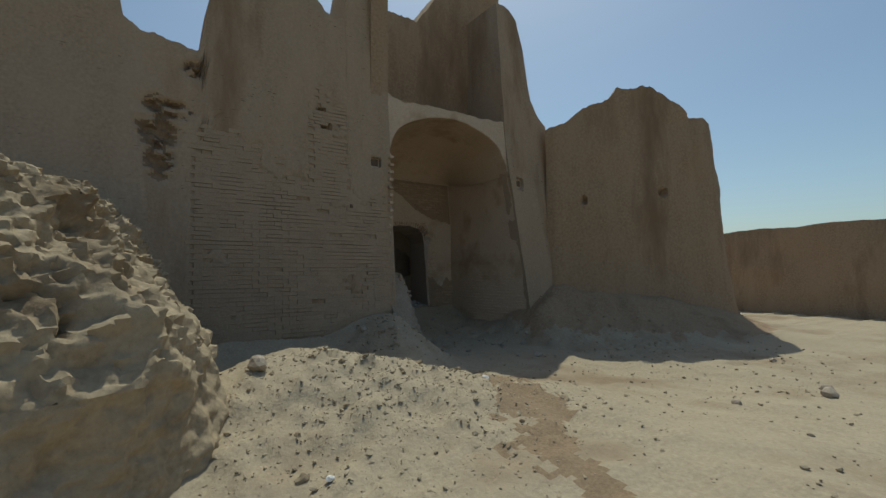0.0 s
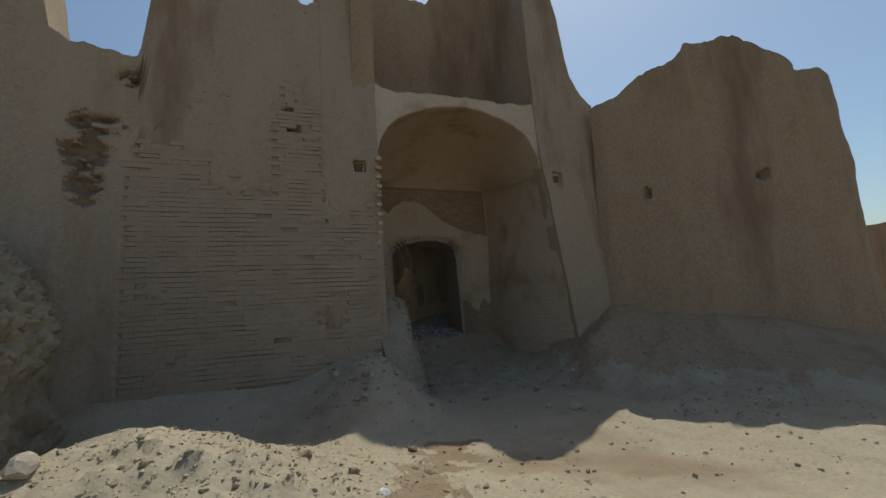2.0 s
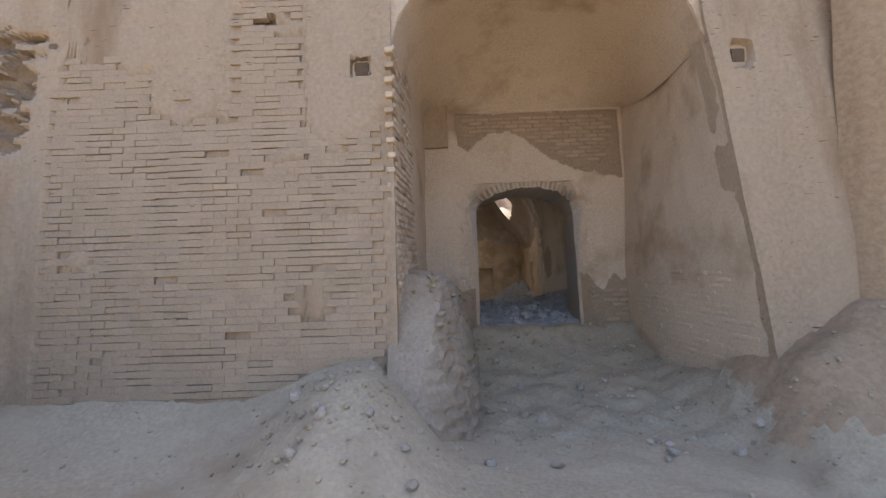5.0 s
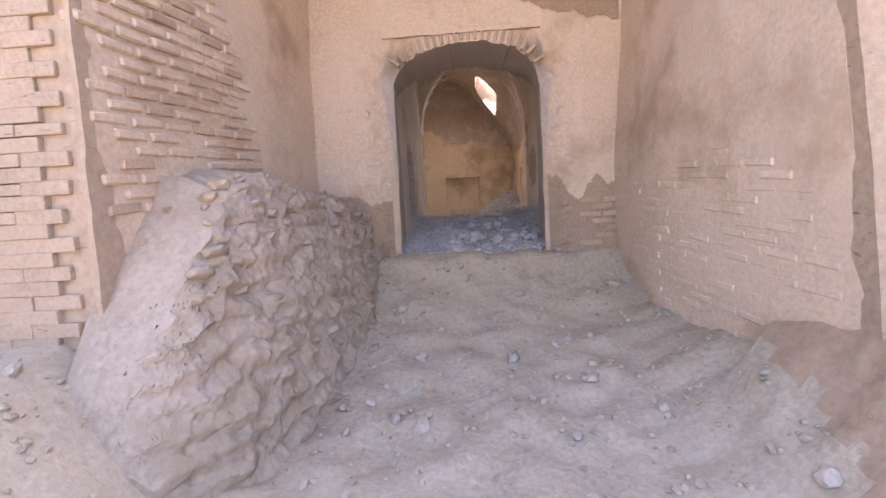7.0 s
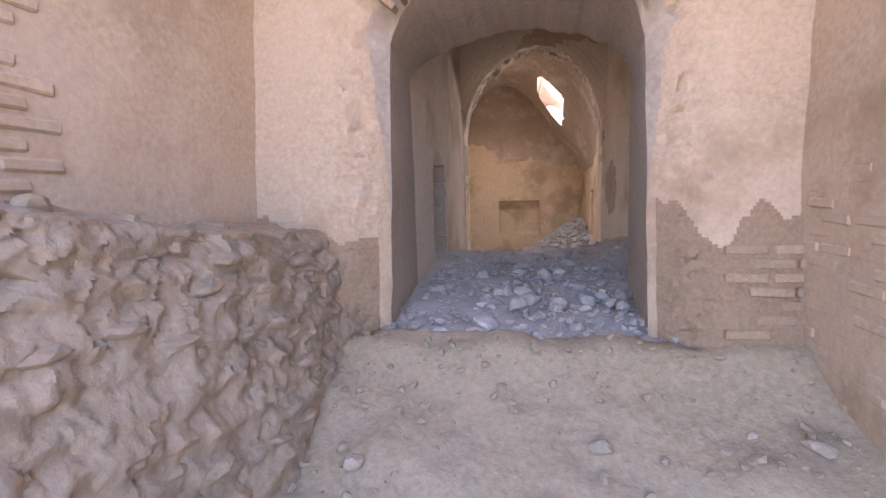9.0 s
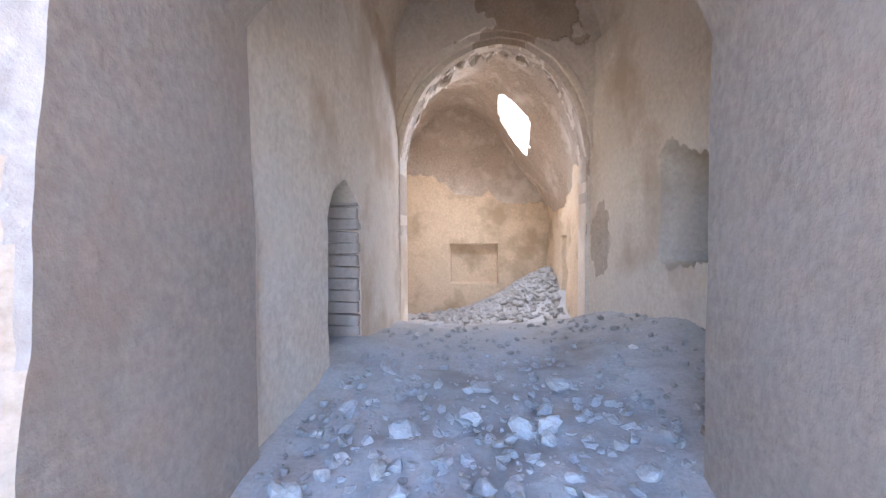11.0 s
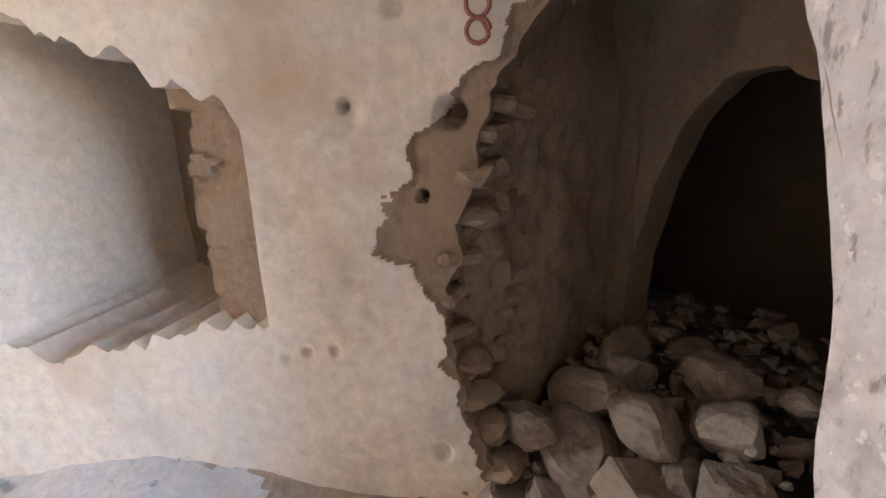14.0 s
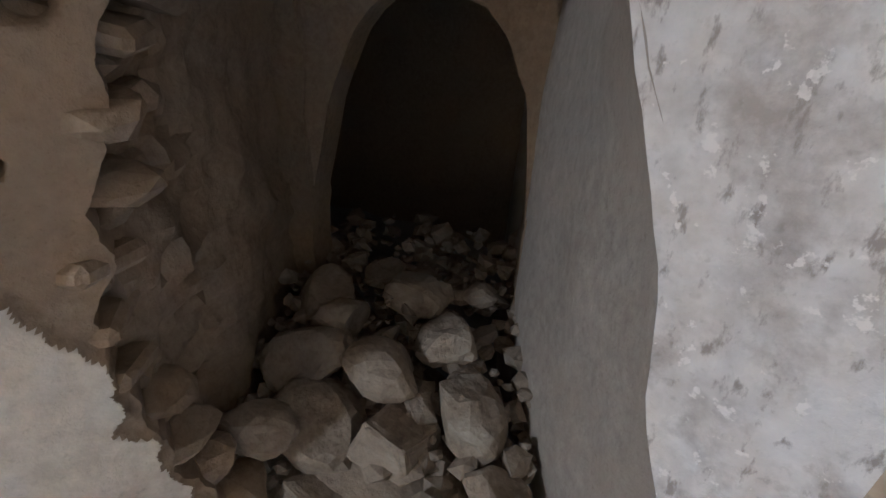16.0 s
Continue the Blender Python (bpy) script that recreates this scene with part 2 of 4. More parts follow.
def ground_point(x, y):
    z = ground_z(x, y)
    r = math.hypot(x - 4, y - 4)
    if r < 40:
        mound = bump_at(x, y, 2.6, 4.3, 1, 2.6, 2.0)
        amp = 0.03 + 0.04 * mound + (0.045 if x > 8.6 and 4.5 < y < 8.6 else 0) + (0.03 if 5.3 < x < 9 and y > 8.4 else 0)
        z += amp * fbm(x * 2.3, y * 2.3, 1.7, 5, 0.62) + 0.05 * fbm(x * 0.45, y * 0.45, 5.1, 3)
        if mound > 0.15:
            z += 0.05 * mound * max(0, fbm(x * 5.5, y * 5.5, 9.1, 4, 0.6)) + 0.05 * mound * broken(x * 5, y * 5, 0.3, 2)
    return (x, y, z)


def spread(lo, hi, step, outer):
    inner = list(np.arange(lo, hi, step))
    left, right, s = [lo], [hi], step
    while left[-1] > -outer:
        s *= 1.28
        left.append(left[-1] - s)
        right.append(right[-1] + s)
    return sorted(set(left[1:] + inner + right))


gx, gy = spread(-2.5, 11.5, 0.055, 900), spread(-1.5, 12.0, 0.055, 900)
gv = [ground_point(x, y) for x in gx for y in gy]
ground = setting(mesh_object("ground", gv, grid_faces(len(gx) - 1, len(gy) - 1), EARTH), "dry tan earth, rough and rubbly with a trodden sandy stretch", "ground")
recolour(ground, DAMP, lambda x, y, z: 0.5 < y < 6 and abs(x - 2.15 - 0.52 * y + 0.35 * fbm(x * 1.5, y * 1.5, 2, 4)) < 0.26 + 0.3 * fbm(x * 4, y * 4, 6, 3))


recolour(ground, MUD_FAR, lambda x, y, z: x > 8.5 and y < 9 and z > -0.12 and tower_gap(x, y) < 1.3 + 0.4 * fbm(x * 2, y * 2, 3, 4))


# ---- the front of the fort ----
def face_y(z):
    return 8.256 + 0.0864 * z


SKYLINE = [(-9, 7.0), (-4, 7.3), (-1.9, 7.43), (-0.73, 7.34), (-0.2, 7.5), (0.02, 7.3), (0.14, 6.8), (0.2, 6.2), (0.27, 5.78), (0.5, 5.62), (0.8, 5.55), (1.02, 5.5), (1.2, 5.45), (1.42, 5.44), (1.5, 6.1), (1.56, 6.6), (1.71, 7.02), (2.0, 7.3), (2.33, 7.69), (2.5, 7.55), (2.87, 7.31), (3.15, 7.36), (3.42, 7.42), (3.7, 7.1), (3.9, 6.91), (4.17, 6.96), (4.21, 7.92), (4.6, 8.0), (4.95, 8.08), (5.17, 8.19), (5.2, 8.0)]


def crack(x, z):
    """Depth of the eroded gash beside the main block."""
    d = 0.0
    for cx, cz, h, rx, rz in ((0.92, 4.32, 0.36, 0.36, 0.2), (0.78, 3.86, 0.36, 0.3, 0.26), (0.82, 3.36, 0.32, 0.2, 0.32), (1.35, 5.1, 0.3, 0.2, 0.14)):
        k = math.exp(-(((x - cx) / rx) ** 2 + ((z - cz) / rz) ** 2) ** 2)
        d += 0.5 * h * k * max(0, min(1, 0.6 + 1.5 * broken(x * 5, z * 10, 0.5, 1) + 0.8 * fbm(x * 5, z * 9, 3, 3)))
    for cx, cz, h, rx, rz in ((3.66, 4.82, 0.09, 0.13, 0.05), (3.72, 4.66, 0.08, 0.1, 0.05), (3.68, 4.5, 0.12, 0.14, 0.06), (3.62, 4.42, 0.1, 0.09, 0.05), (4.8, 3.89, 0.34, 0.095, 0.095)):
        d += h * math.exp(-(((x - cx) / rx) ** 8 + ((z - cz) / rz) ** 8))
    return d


def top_of(x):
    return lerp_list(SKYLINE, x) + 0.07 * fbm(x * 5, 3.3, 1.1, 4, 0.65)


def brick_zone(x, z):
    """Where the plaster of the front has gone and the courses show."""
    lim = 3.5 + 0.9 * fbm(x * 0.8, 3, 3, 3) + (1.5 if 3.35 < x < 4.15 else 0) + 0.5 * fbm(x * 3, z * 3, 8, 2)
    return 1.3 < x < 5.1 and 0.3 < z < lim and fbm(x * 1.3, z * 1.9, 55, 3) > -0.55


FX = sorted(set(list(np.arange(-9, -0.4, 0.14)) + list(np.arange(-0.4, 5.16, 0.04)) + [5.15]))


def front_left(u, v):
    k = min(len(FX) - 1, round(u * (len(FX) - 1)))
    x = FX[k]
    z = -0.6 + (top_of(x) + 0.6) * v
    y = face_y(z) + 0.035 * fbm(x * 0.9, z * 0.9, 0.5, 4) + 0.008 * fbm(x * 8, z * 8, 2, 3) + crack(x, z)
    if brick_zone(x, z):
        y += 0.034
    y -= 0.25 * max(0, min(1, (1.0 - x) / 0.4)) * max(0, min(1, (5.0 - z) / 3))
    return (x, y, z)


def back_left(u, v):
    x, y, z = front_left(u, v)
    return (x, 9.55 + 0.03 * z + 0.06 * fbm(x, z, 7, 3), z)


wall_front = setting(bodies("wall_front", [(front_left, back_left, len(FX) - 1, 190)], MUD), "tall weathered tan mudbrick fort wall with a broken crumbling top", "wall")


# Exposed brick in the recesses, with their shade put into a darker colour.
recolour(wall_front, GASH_SHADE, lambda x, y, z: y < 9.3 and (crack(x, z) > 0.045))


def pit_shade(name, x, y, z, w, h, parent):
    """Dark box in a wall hole, its colour standing in for deep shade."""
    bm = bmesh.new()
    bmesh.ops.create_cube(bm, size=1, matrix=Matrix.Translation((x, y, z)) @ Matrix.Diagonal((w, 0.12, h, 1)))
    bmesh.ops.bevel(bm, geom=bm.edges[:], offset=0.012, segments=2, affect="EDGES")
    me = bpy.data.meshes.new(name)
    bm.to_mesh(me)
    bm.free()
    me.materials.append(HOLE_SHADE)
    ob = new(name, me)
    ob.parent = parent
    return ob


# iwan: the recessed porch with its arch
ARCH = [(5.12, 3.9), (5.16, 4.22), (5.24, 4.5), (5.42, 4.79), (5.65, 4.96), (5.9, 5.08), (6.3, 5.22), (6.6, 5.28), (7.0, 5.32), (7.4, 5.29), (7.8, 5.17), (8.1, 5.06), (8.43, 4.82), (8.6, 4.5), (8.68, 4.25), (8.72, 4.1)]


def arch_z(x):
    return lerp_list(ARCH, x)


def ledge_z(x):
    return lerp_list([(5.1, 5.62), (5.3, 5.5), (5.6, 5.44), (6.2, 5.5), (7.0, 5.52), (8.0, 5.5), (8.6, 5.54), (9.0, 5.62)], x) + 0.035 * fbm(x * 4, 1, 8, 4)


def spandrel(u, v):
    x = 5.12 + 3.60 * u
    z = arch_z(x) * (1 - v) + max(ledge_z(x), arch_z(x) + 0.12) * v
    return (x, face_y(z) + 0.03 + 0.02 * fbm(x * 2, z * 2, 4, 4), z)


def spandrel_back(u, v):
    x, y, z = spandrel(u, v)
    return (x, y + 0.08 + 0.55 * v, z)


arch_wall = setting(bodies("wall_arch", [(spandrel, spandrel_back, 90, 14)], IWAN), "plastered mudbrick arch face over the porch, chipped along its edge", "arch wall")


def back_y(z):
    return 11.265 + 0.115 * z


def side_left(u, v):
    y, z = 8.34 + 3.5 * u, -0.5 + 6.1 * v
    yy = y + max(0, 0.0864 * z) * (1 - u)
    return (5.15 + 0.065 * (y - 8.34) + 0.02 * fbm(y * 1.6, z * 1.6, 11, 4), yy, z)


def side_left_out(u, v):
    x, y, z = side_left(u, v)
    return (4.55, y, z)


def side_right(u, v):
    y, z = 8.34 + 3.5 * u, -0.5 + 6.1 * v
    x0 = lerp_list([(-0.5, 9.2), (1.25, 9.04), (2.3, 8.93), (3.5, 8.83), (4.3, 8.7), (5.6, 8.7)], z)
    x1 = lerp_list([(-0.5, 8.85), (1.4, 8.8), (3.2, 8.95), (4.4, 8.98), (5.6, 8.98)], z)
    s = min(1, u / 0.55)
    return (x0 + (x1 - x0) * s + 0.025 * fbm(y * 1.5, z * 1.5, 21, 4), y + max(0, 0.0864 * z) * (1 - u), z)


def side_right_out(u, v):
    x, y, z = side_right(u, v)
    return (9.75, y, z)


porch_left = setting(bodies("wall_porch_left", [(side_left, side_left_out, 60, 80)], IWAN), "plastered porch side wall of mudbrick, bare in its lower courses", "wall")
porch_right = setting(bodies("wall_porch_right", [(side_right, side_right_out, 60, 80)], IWAN), "plastered porch side wall, worn to brick low down", "wall")


# back wall of the porch with the doorway through it
DOOR_L, DOOR_R = 6.27, 8.05
DOOR_TOP = [(6.27, 2.55), (6.33, 2.66), (6.5, 2.78), (6.75, 2.87), (7.1, 2.93), (7.4, 2.92), (7.7, 2.84), (7.9, 2.74), (8.0, 2.6), (8.05, 2.45)]


def door_top(x):
    return lerp_list(DOOR_TOP, x)


def patch_depth(x, z):
    """Where the plaster has fallen off below the cornice line."""
    lo = lerp_list([(5.9, 4.3), (5.98, 3.75), (6.15, 3.62), (6.3, 3.8), (6.55, 3.95), (6.9, 3.98), (7.2, 3.82), (7.5, 3.55), (7.8, 3.35), (8.2, 3.2), (8.7, 3.1), (8.9, 3.05)], x) + 0.05 * fbm(x * 6, 2, 2, 3)
    if 5.93 < x < 8.9 and lo < z < 4.33:
        return 0.025
    return 0.0


def back_surface(x, z):
    """Face of the porch back wall, worn low down and rounded off beside the doorway."""
    worn = 0.05 * max(0, fbm(x * 3, z * 3, 30, 4)) * max(0, min(1, (1.6 - z) / 0.5))
    near = min(abs(x - DOOR_L), abs(x - DOOR_R))
    if near < 0.42:
        k = 1 - near / 0.42
        over = ease((z - door_top(min(max(x, DOOR_L), DOOR_R)) - 0.05) / 0.35)
        rough = 0.09 * abs(fbm(x * 5, z * 5, 37, 5, 0.6)) + 0.04 * broken(x * 9, z * 13, 0.5, 4) + 0.03
        worn += rough * min(1, 1.6 * k) * (1 - 0.8 * over) * (1 - k ** 3) + 0.30 * k ** 2.2 * (1 - over)
    return back_y(z) + 0.012 * fbm(x * 2.5, z * 2.5, 31, 4) + patch_depth(x, z) + worn


def back_piece(x0, x1, zb, zt):
    def front(u, v):
        x = x0 + (x1 - x0) * u
        lo, hi = zb(x), zt(x)
        z = lo + (hi - lo) * v
        if abs(hi - lo) < 2.6 and v < 0.02:
            z += 0.03 * fbm(x * 9, 3, 3, 3)
        y = back_surface(x, z)
        if min(abs(x - DOOR_L), abs(x - DOOR_R)) < 0.001:
            x += 0.015 * fbm(z * 1.5, x, 6, 2)
        return (x, y, z)

    def rear(u, v):
        x, y, z = front(u, v)
        x = x0 + (x1 - x0) * u
        wide = 0.12 if x < 7.1 else -0.12
        k = 1 - min(1, min(abs(x - DOOR_L), abs(x - DOOR_R)) / 0.4)
        return (x - wide * k, min(12.89, 12.75 - 0.905 * (x - 8.45)) + 0.03 * fbm(x, z, 5, 3), z)

    return front, rear


low = lambda x: -0.4
porch_back = setting(bodies("wall_porch_back", [
    (*back_piece(5.0, DOOR_L, low, lambda x: 4.9), 90, 260),
    (*back_piece(DOOR_R, 9.4, low, lambda x: 4.9), 90, 260),
    (*back_piece(DOOR_L, DOOR_R, door_top, lambda x: 4.9), 60, 60)], IWAN), "plastered porch back wall with an arched doorway and fallen plaster", "wall")


for f in porch_back.data.polygons:
    if 11.95 < f.center.y < 12.65:
        f.use_smooth = False
recolour(porch_back, REVEAL, lambda x, y, z: 11.72 < y < 12.7 and z < 3)
recolour(porch_back, BARE, lambda x, y, z: y < 12 and patch_depth(x, z) > 0)
recolour(porch_back, BARE, lambda x, y, z: y < 12 and z < 1.25 + 0.35 * fbm(x * 2.2, 4, 4, 4) and (x < 6.2 or x > 8.1))


# half dome between the arch and the back wall
def conch(u, v):
    x = 5.1 + 3.66 * u
    xb = 5.3 + 3.72 * u
    za, zb = arch_z(x) - 0.012, 4.36
    s = v
    z = za + (zb - za) * s ** 3.4 + 0.05 * math.sin(math.pi * s) * math.sin(math.pi * u)
    return (x + (xb - x) * s, face_y(za) + 0.06 + (back_y(4.36) - 0.005 - face_y(za) - 0.06) * s, z)


def conch_up(u, v):
    x, y, z = conch(u, v)
    return (x, y, z + 0.05)


setting(bodies("ceiling_porch", [(conch, conch_up, 60, 30)], IWAN), "smooth plastered half dome over the porch", "ceiling")

# broken upper storey behind the arch
UPPER = [(4.6, 8.5), (5.37, 8.51), (6.0, 8.55), (6.87, 8.54), (7.1, 8.8), (7.4, 9.2), (7.75, 9.75), (8.1, 10.15), (8.35, 10.25), (8.6, 10.1), (8.89, 10.2), (9.5, 10.5), (9.9, 10.6), (10.2, 10.35)]


def upper_front(u, v):
    x = 4.7 + 5.3 * u
    top = lerp_list(UPPER, x) + 0.07 * fbm(x * 4, 5, 5, 4, 0.6)
    z = 5.4 + (top - 5.4) * v
    return (x, 10.35 + 0.05 * fbm(x, z, 41, 4), z)


def upper_back(u, v):
    x, y, z = upper_front(u, v)
    return (x, y + 0.9, z)


setting(bodies("wall_upper", [(upper_front, upper_back, 90, 50)], MUD_FAR), "dark weathered upper wall of the ruined storey", "wall")


def upper_floor(u, v):
    x, y = 5.1 + 4.0 * u, 8.8 + 1.7 * v
    return (x, y, 5.5 + 0.02 * fbm(x * 2, y * 2, 3, 3))


setting(bodies("floor_upper", [(upper_floor, lambda u, v: (5.1 + 4.0 * u, 8.8 + 1.7 * v, 5.44), 20, 10)], MUD_FAR), "earth floor of the ruined upper storey", "floor")


def upper_side(u, v):
    y, z = 8.75 + 2.2 * u, 5.3 + 2.5 * v
    return (5.17, y, z + (0.5 * fbm(y * 2, 1, 1, 3) if v == 1 else 0))


setting(bodies("wall_upper_side", [(upper_side, lambda u, v: (4.75, *upper_side(u, v)[1:]), 24, 24)], MUD_FAR), "ragged side wall of the ruined upper storey", "wall")

# pier to the right of the arch
PIER_TOP = [(8.7, 9.1), (9.0, 9.05), (9.2, 9.0), (9.45, 8.75), (9.55, 8.3), (9.62, 7.85), (9.7, 6.9), (9.77, 6.4), (9.95, 6.05), (10.15, 5.85), (10.3, 5.7)]


def pier_front(u, v):
    z_lin = -0.6
    xl = 0
    x = 8.6 + 1.7 * u
    top = lerp_list(PIER_TOP, x) + 0.06 * fbm(x * 6, 2, 9, 4)
    z = z_lin + (top - z_lin) * v
    edge = lerp_list([(-0.6, 9.22), (1.25, 9.04), (2.3, 8.93), (3.5, 8.83), (4.3, 8.7), (5.5, 8.68), (9, 8.72)], z)
    x = edge + (10.3 - edge) * u
    hole = 0.3 * math.exp(-(((x - 9.09) / 0.1) ** 8 + ((z - 3.89) / 0.1) ** 8))
    return (x, face_y(z) + 0.03 * fbm(x, z, 51, 4) + hole, min(z, lerp_list(PIER_TOP, x) + 0.05 * fbm(x * 6, 2, 9, 4)))


def pier_back(u, v):
    x, y, z = pier_front(u, v)
    return (x, lerp_list([(5.2, y + 0.35), (5.5, 10.6)], z), z)


pier = setting(bodies("wall_pier", [(pier_front, pier_back, 40, 110)], MUD), "mudbrick pier beside the arch with a sloping broken end", "wall")


# round corner tower
T_TOP = [(0, 5.5), (0.3, 5.6), (0.75, 5.92), (1.5, 6.1), (1.8, 6.45), (2.2, 6.42), (2.9, 6.6), (3.2, 6.35), (3.6, 6.1), (4.0, 5.8), (4.6, 5.72), (5.2, 5.4), (6.2, 5.1), (8, 5.0), (12, 5.0)]
t_len = [0.0]
for (ax, ay), (bx, by) in zip(TOWER, TOWER[1:]):
    t_len.append(t_len[-1] + math.hypot(bx - ax, by - ay))


def tower_plan(s):
    return np.array([np.interp(s, t_len, [p[0] for p in TOWER]), np.interp(s, t_len, [p[1] for p in TOWER])])


def tower_front(u, v):
    s = u * t_len[-1]
    p = sum(tower_plan(max(0, s + d)) for d in (-0.5, -0.25, 0, 0.25, 0.5)) / 5 if s > 0.5 else tower_plan(s)
    top = lerp_list(T_TOP, max(0, s - 0.25)) + 0.22 * min(1, s / 1.5) + 0.08 * fbm(s * 3, 4, 4, 4, 0.6)
    z = -0.8 + (top + 0.8) * v
    c = np.array([13.3, 9.2])
    d = (c - p) / np.linalg.norm(c - p)
    lean = 0.055 * max(0, z) * min(1, s / 3) * (1 + 0.5 * max(0, min(1, (s - 4) / 2)))
    foot = -0.35 * math.exp(-max(0, z + 0.2) / 0.5)
    groove = 0.12 * math.exp(-((s - 4.35) / 0.12) ** 2) * max(0, min(1, (z - 3) / 1.5))
    pit = sum(0.2 * math.exp(-(((s - hs) / 0.09) ** 8 + ((z - hz) / 0.09) ** 8)) for hs, hz in ((1.0, 3.47), (3.3, 3.68)))
    p = p + np.array([0.45, -0.2]) * max(0, min(1, (s - 3) / 2)) + d * (lean + foot + groove + pit + 0.06 * fbm(s * 0.8, z * 0.8, 61, 4))
    return (p[0], p[1], z)


def tower_back(u, v):
    x, y, z = tower_front(u, v)
    return (x + (13.3 - x) * 0.35, y + (9.6 - y) * 0.35, z - 0.1)


setting(bodies("wall_tower", [(tower_front, tower_back, 200, 90)], MUD_FAR), "massive rounded mudbrick corner tower with a crumbled top", "tower")


# far enclosure wall
def far_front(u, v):
    x, y = 26.5 - 5.0 * u ** 0.8, 22 - 46 * u
    top = 3.3 + 0.5 * u + 0.1 * fbm(u * 30, 1, 1, 4)
    return (x + 0.2 * v + 0.1 * fbm(u * 20, v * 3, 3, 3), y, -0.9 + (top + 0.9) * v)


def far_back(u, v):
    x, y, z = far_front(u, v)
    return (x + 1.0, y, z)


setting(bodies("wall_far", [(far_front, far_back, 160, 16)], MUD_FAR), "low dark mudbrick enclosure wall across the yard", "wall")


# ---- eroded earth bank by the front ----
def bank(name, cx, cy, rx, ry, top, cliff, seed, label):
    nu, nv = 420, 210
    verts = []
    for i in range(nu):
        a = 2 * math.pi * i / nu
        for j in range(nv + 1):
            v = j / nv
            if v < 0.4:
                k, z = 1 - 0.03 * v, -0.5 + (cliff + 0.5) * v / 0.4
            else:
                w = (v - 0.4) / 0.6
                k, z = (1 - 0.012) * (1 - w ** 1.25), cliff + (top - cliff) * (1 - (1 - w) ** 1.7)
            ca, sa = math.cos(a), math.sin(a)
            e = (abs(ca) ** 3 + abs(sa) ** 3) ** (-1 / 3)
            x, y = cx + rx * k * ca * e, cy + ry * k * sa * e
            n = 0.20 * fbm(x * 1.1 + seed, y * 1.1, z * 1.1, 5, 0.55)
            ridge = 0.8 * abs(fbm(x * 2.6, y * 2.6 + seed, z * 2.6, 3, 0.5)) + 0.35 * broken(x * 5, y * 5, z * 6, seed) + 0.3 * broken(x * 13, y * 13, z * 15, seed) + 0.2 * fbm(x * 9, y * 9, z * 9, 3)
            amp = min(1, max(0.25, (z - 0.3)))
            verts.append((x + ca * (n - 0.17 * ridge * amp), y + sa * (n - 0.17 * ridge * amp), z + (0.22 * n - 0.10 * ridge) * (1 if z > cliff else 0.1)))
    faces = [(i * (nv + 1) + j, ((i + 1) % nu) * (nv + 1) + j, ((i + 1) % nu) * (nv + 1) + j + 1, i * (nv + 1) + j + 1) for i in range(nu) for j in range(nv)]
    ob = mesh_object(name, verts, faces, LUMP)
    return tagged(ob, label, "earth bank")


bank("earth_bank", -1.8, 4.85, 2.95, 1.85, 2.9, 0.75, 3.0, "eroded lump of sunlit tan earth with a steep crumbled side")
bank("earth_bank", -0.6, 7.2, 1.45, 1.5, 2.75, 1.5, 9.0, "tall eroded earth bank leaning against the fort wall")


# mud bench along the porch side
def bench(u, v):
    y = 7.95 + 3.5 * u
    w = lerp_list([(7.9, 0.2), (8.3, 0.36), (9.2, 0.48), (10.3, 0.52), (11.4, 0.5)], y)
    h = lerp_list([(7.9, 0.1), (8.15, 0.55), (8.5, 1.0), (8.9, 1.42), (9.3, 1.5), (9.6, 1.42), (10.6, 1.25), (11.4, 1.2)], y)
    x0 = 5.2 + 0.065 * (y - 8.34)
    pts = [(w + 0.34, -0.45), (w + 0.2, 0.25 * h), (w + 0.06, 0.75 * h), (w - 0.04, h), (0.0, h * 1.06)]
    k = v * 4
    i = min(3, int(k))
    f = k - i
    a, z = (pts[i][0] + (pts[i + 1][0] - pts[i][0]) * f, pts[i][1] + (pts[i + 1][1] - pts[i][1]) * f)
    n = fbm(y * 2.2, z * 2.2, 71, 5, 0.6)
    ridge = abs(fbm(y * 3.2, z * 4.5, 73, 5, 0.6))
    shelf = 0.012 * math.sin(z * 40 + 4 * fbm(y * 2, z, 5, 2))
    crumb = 0.9 * broken(y * 5.5, z * 9, 0.5, 3) + 0.6 * broken(y * 14, z * 20, 0.5, 5)
    return (x0 + a + 0.05 * n - 0.015 * ridge - 0.032 * crumb + shelf * (1 if v < 0.8 else 0), y, z + 0.035 * fbm(y * 4, a * 4, 72, 4))


bench_ob = bodies("mud_bench", [(bench, lambda u, v: (5.05, bench(u, v)[1], bench(u, v)[2] - 0.05), 260, 150)], BENCH)
tagged(bench_ob, "crumbling mudbrick bench along the porch wall", "mud bench")


# ---- the rooms behind the door ----
def room_floor_z(x, y):
    z = lerp_list([(11.2, 0.3), (11.5, 0.45), (12.0, 0.5), (12.9, 0.55), (14.0, 0.58), (15.5, 0.55), (16.6, 0.42), (17.2, 0.24), (18, 0.02), (19, -0.18), (21.6, -0.4)], y)
    z += bump_at(x, y, 9.1, 14.7, 0.32, 0.9, 0.9) + bump_at(x, y, 8.9, 16.2, 0.22, 0.7, 0.8)
    z += bump_at(x, y, 9.2, 13.05, 0.26, 0.62, 0.5)
    z += bump_at(x, y, 8.9, 20.7, 1.12, 1.5, 1.7) + bump_at(x, y, 6.0, 14.6, 0.12, 0.6, 0.6)
    return z


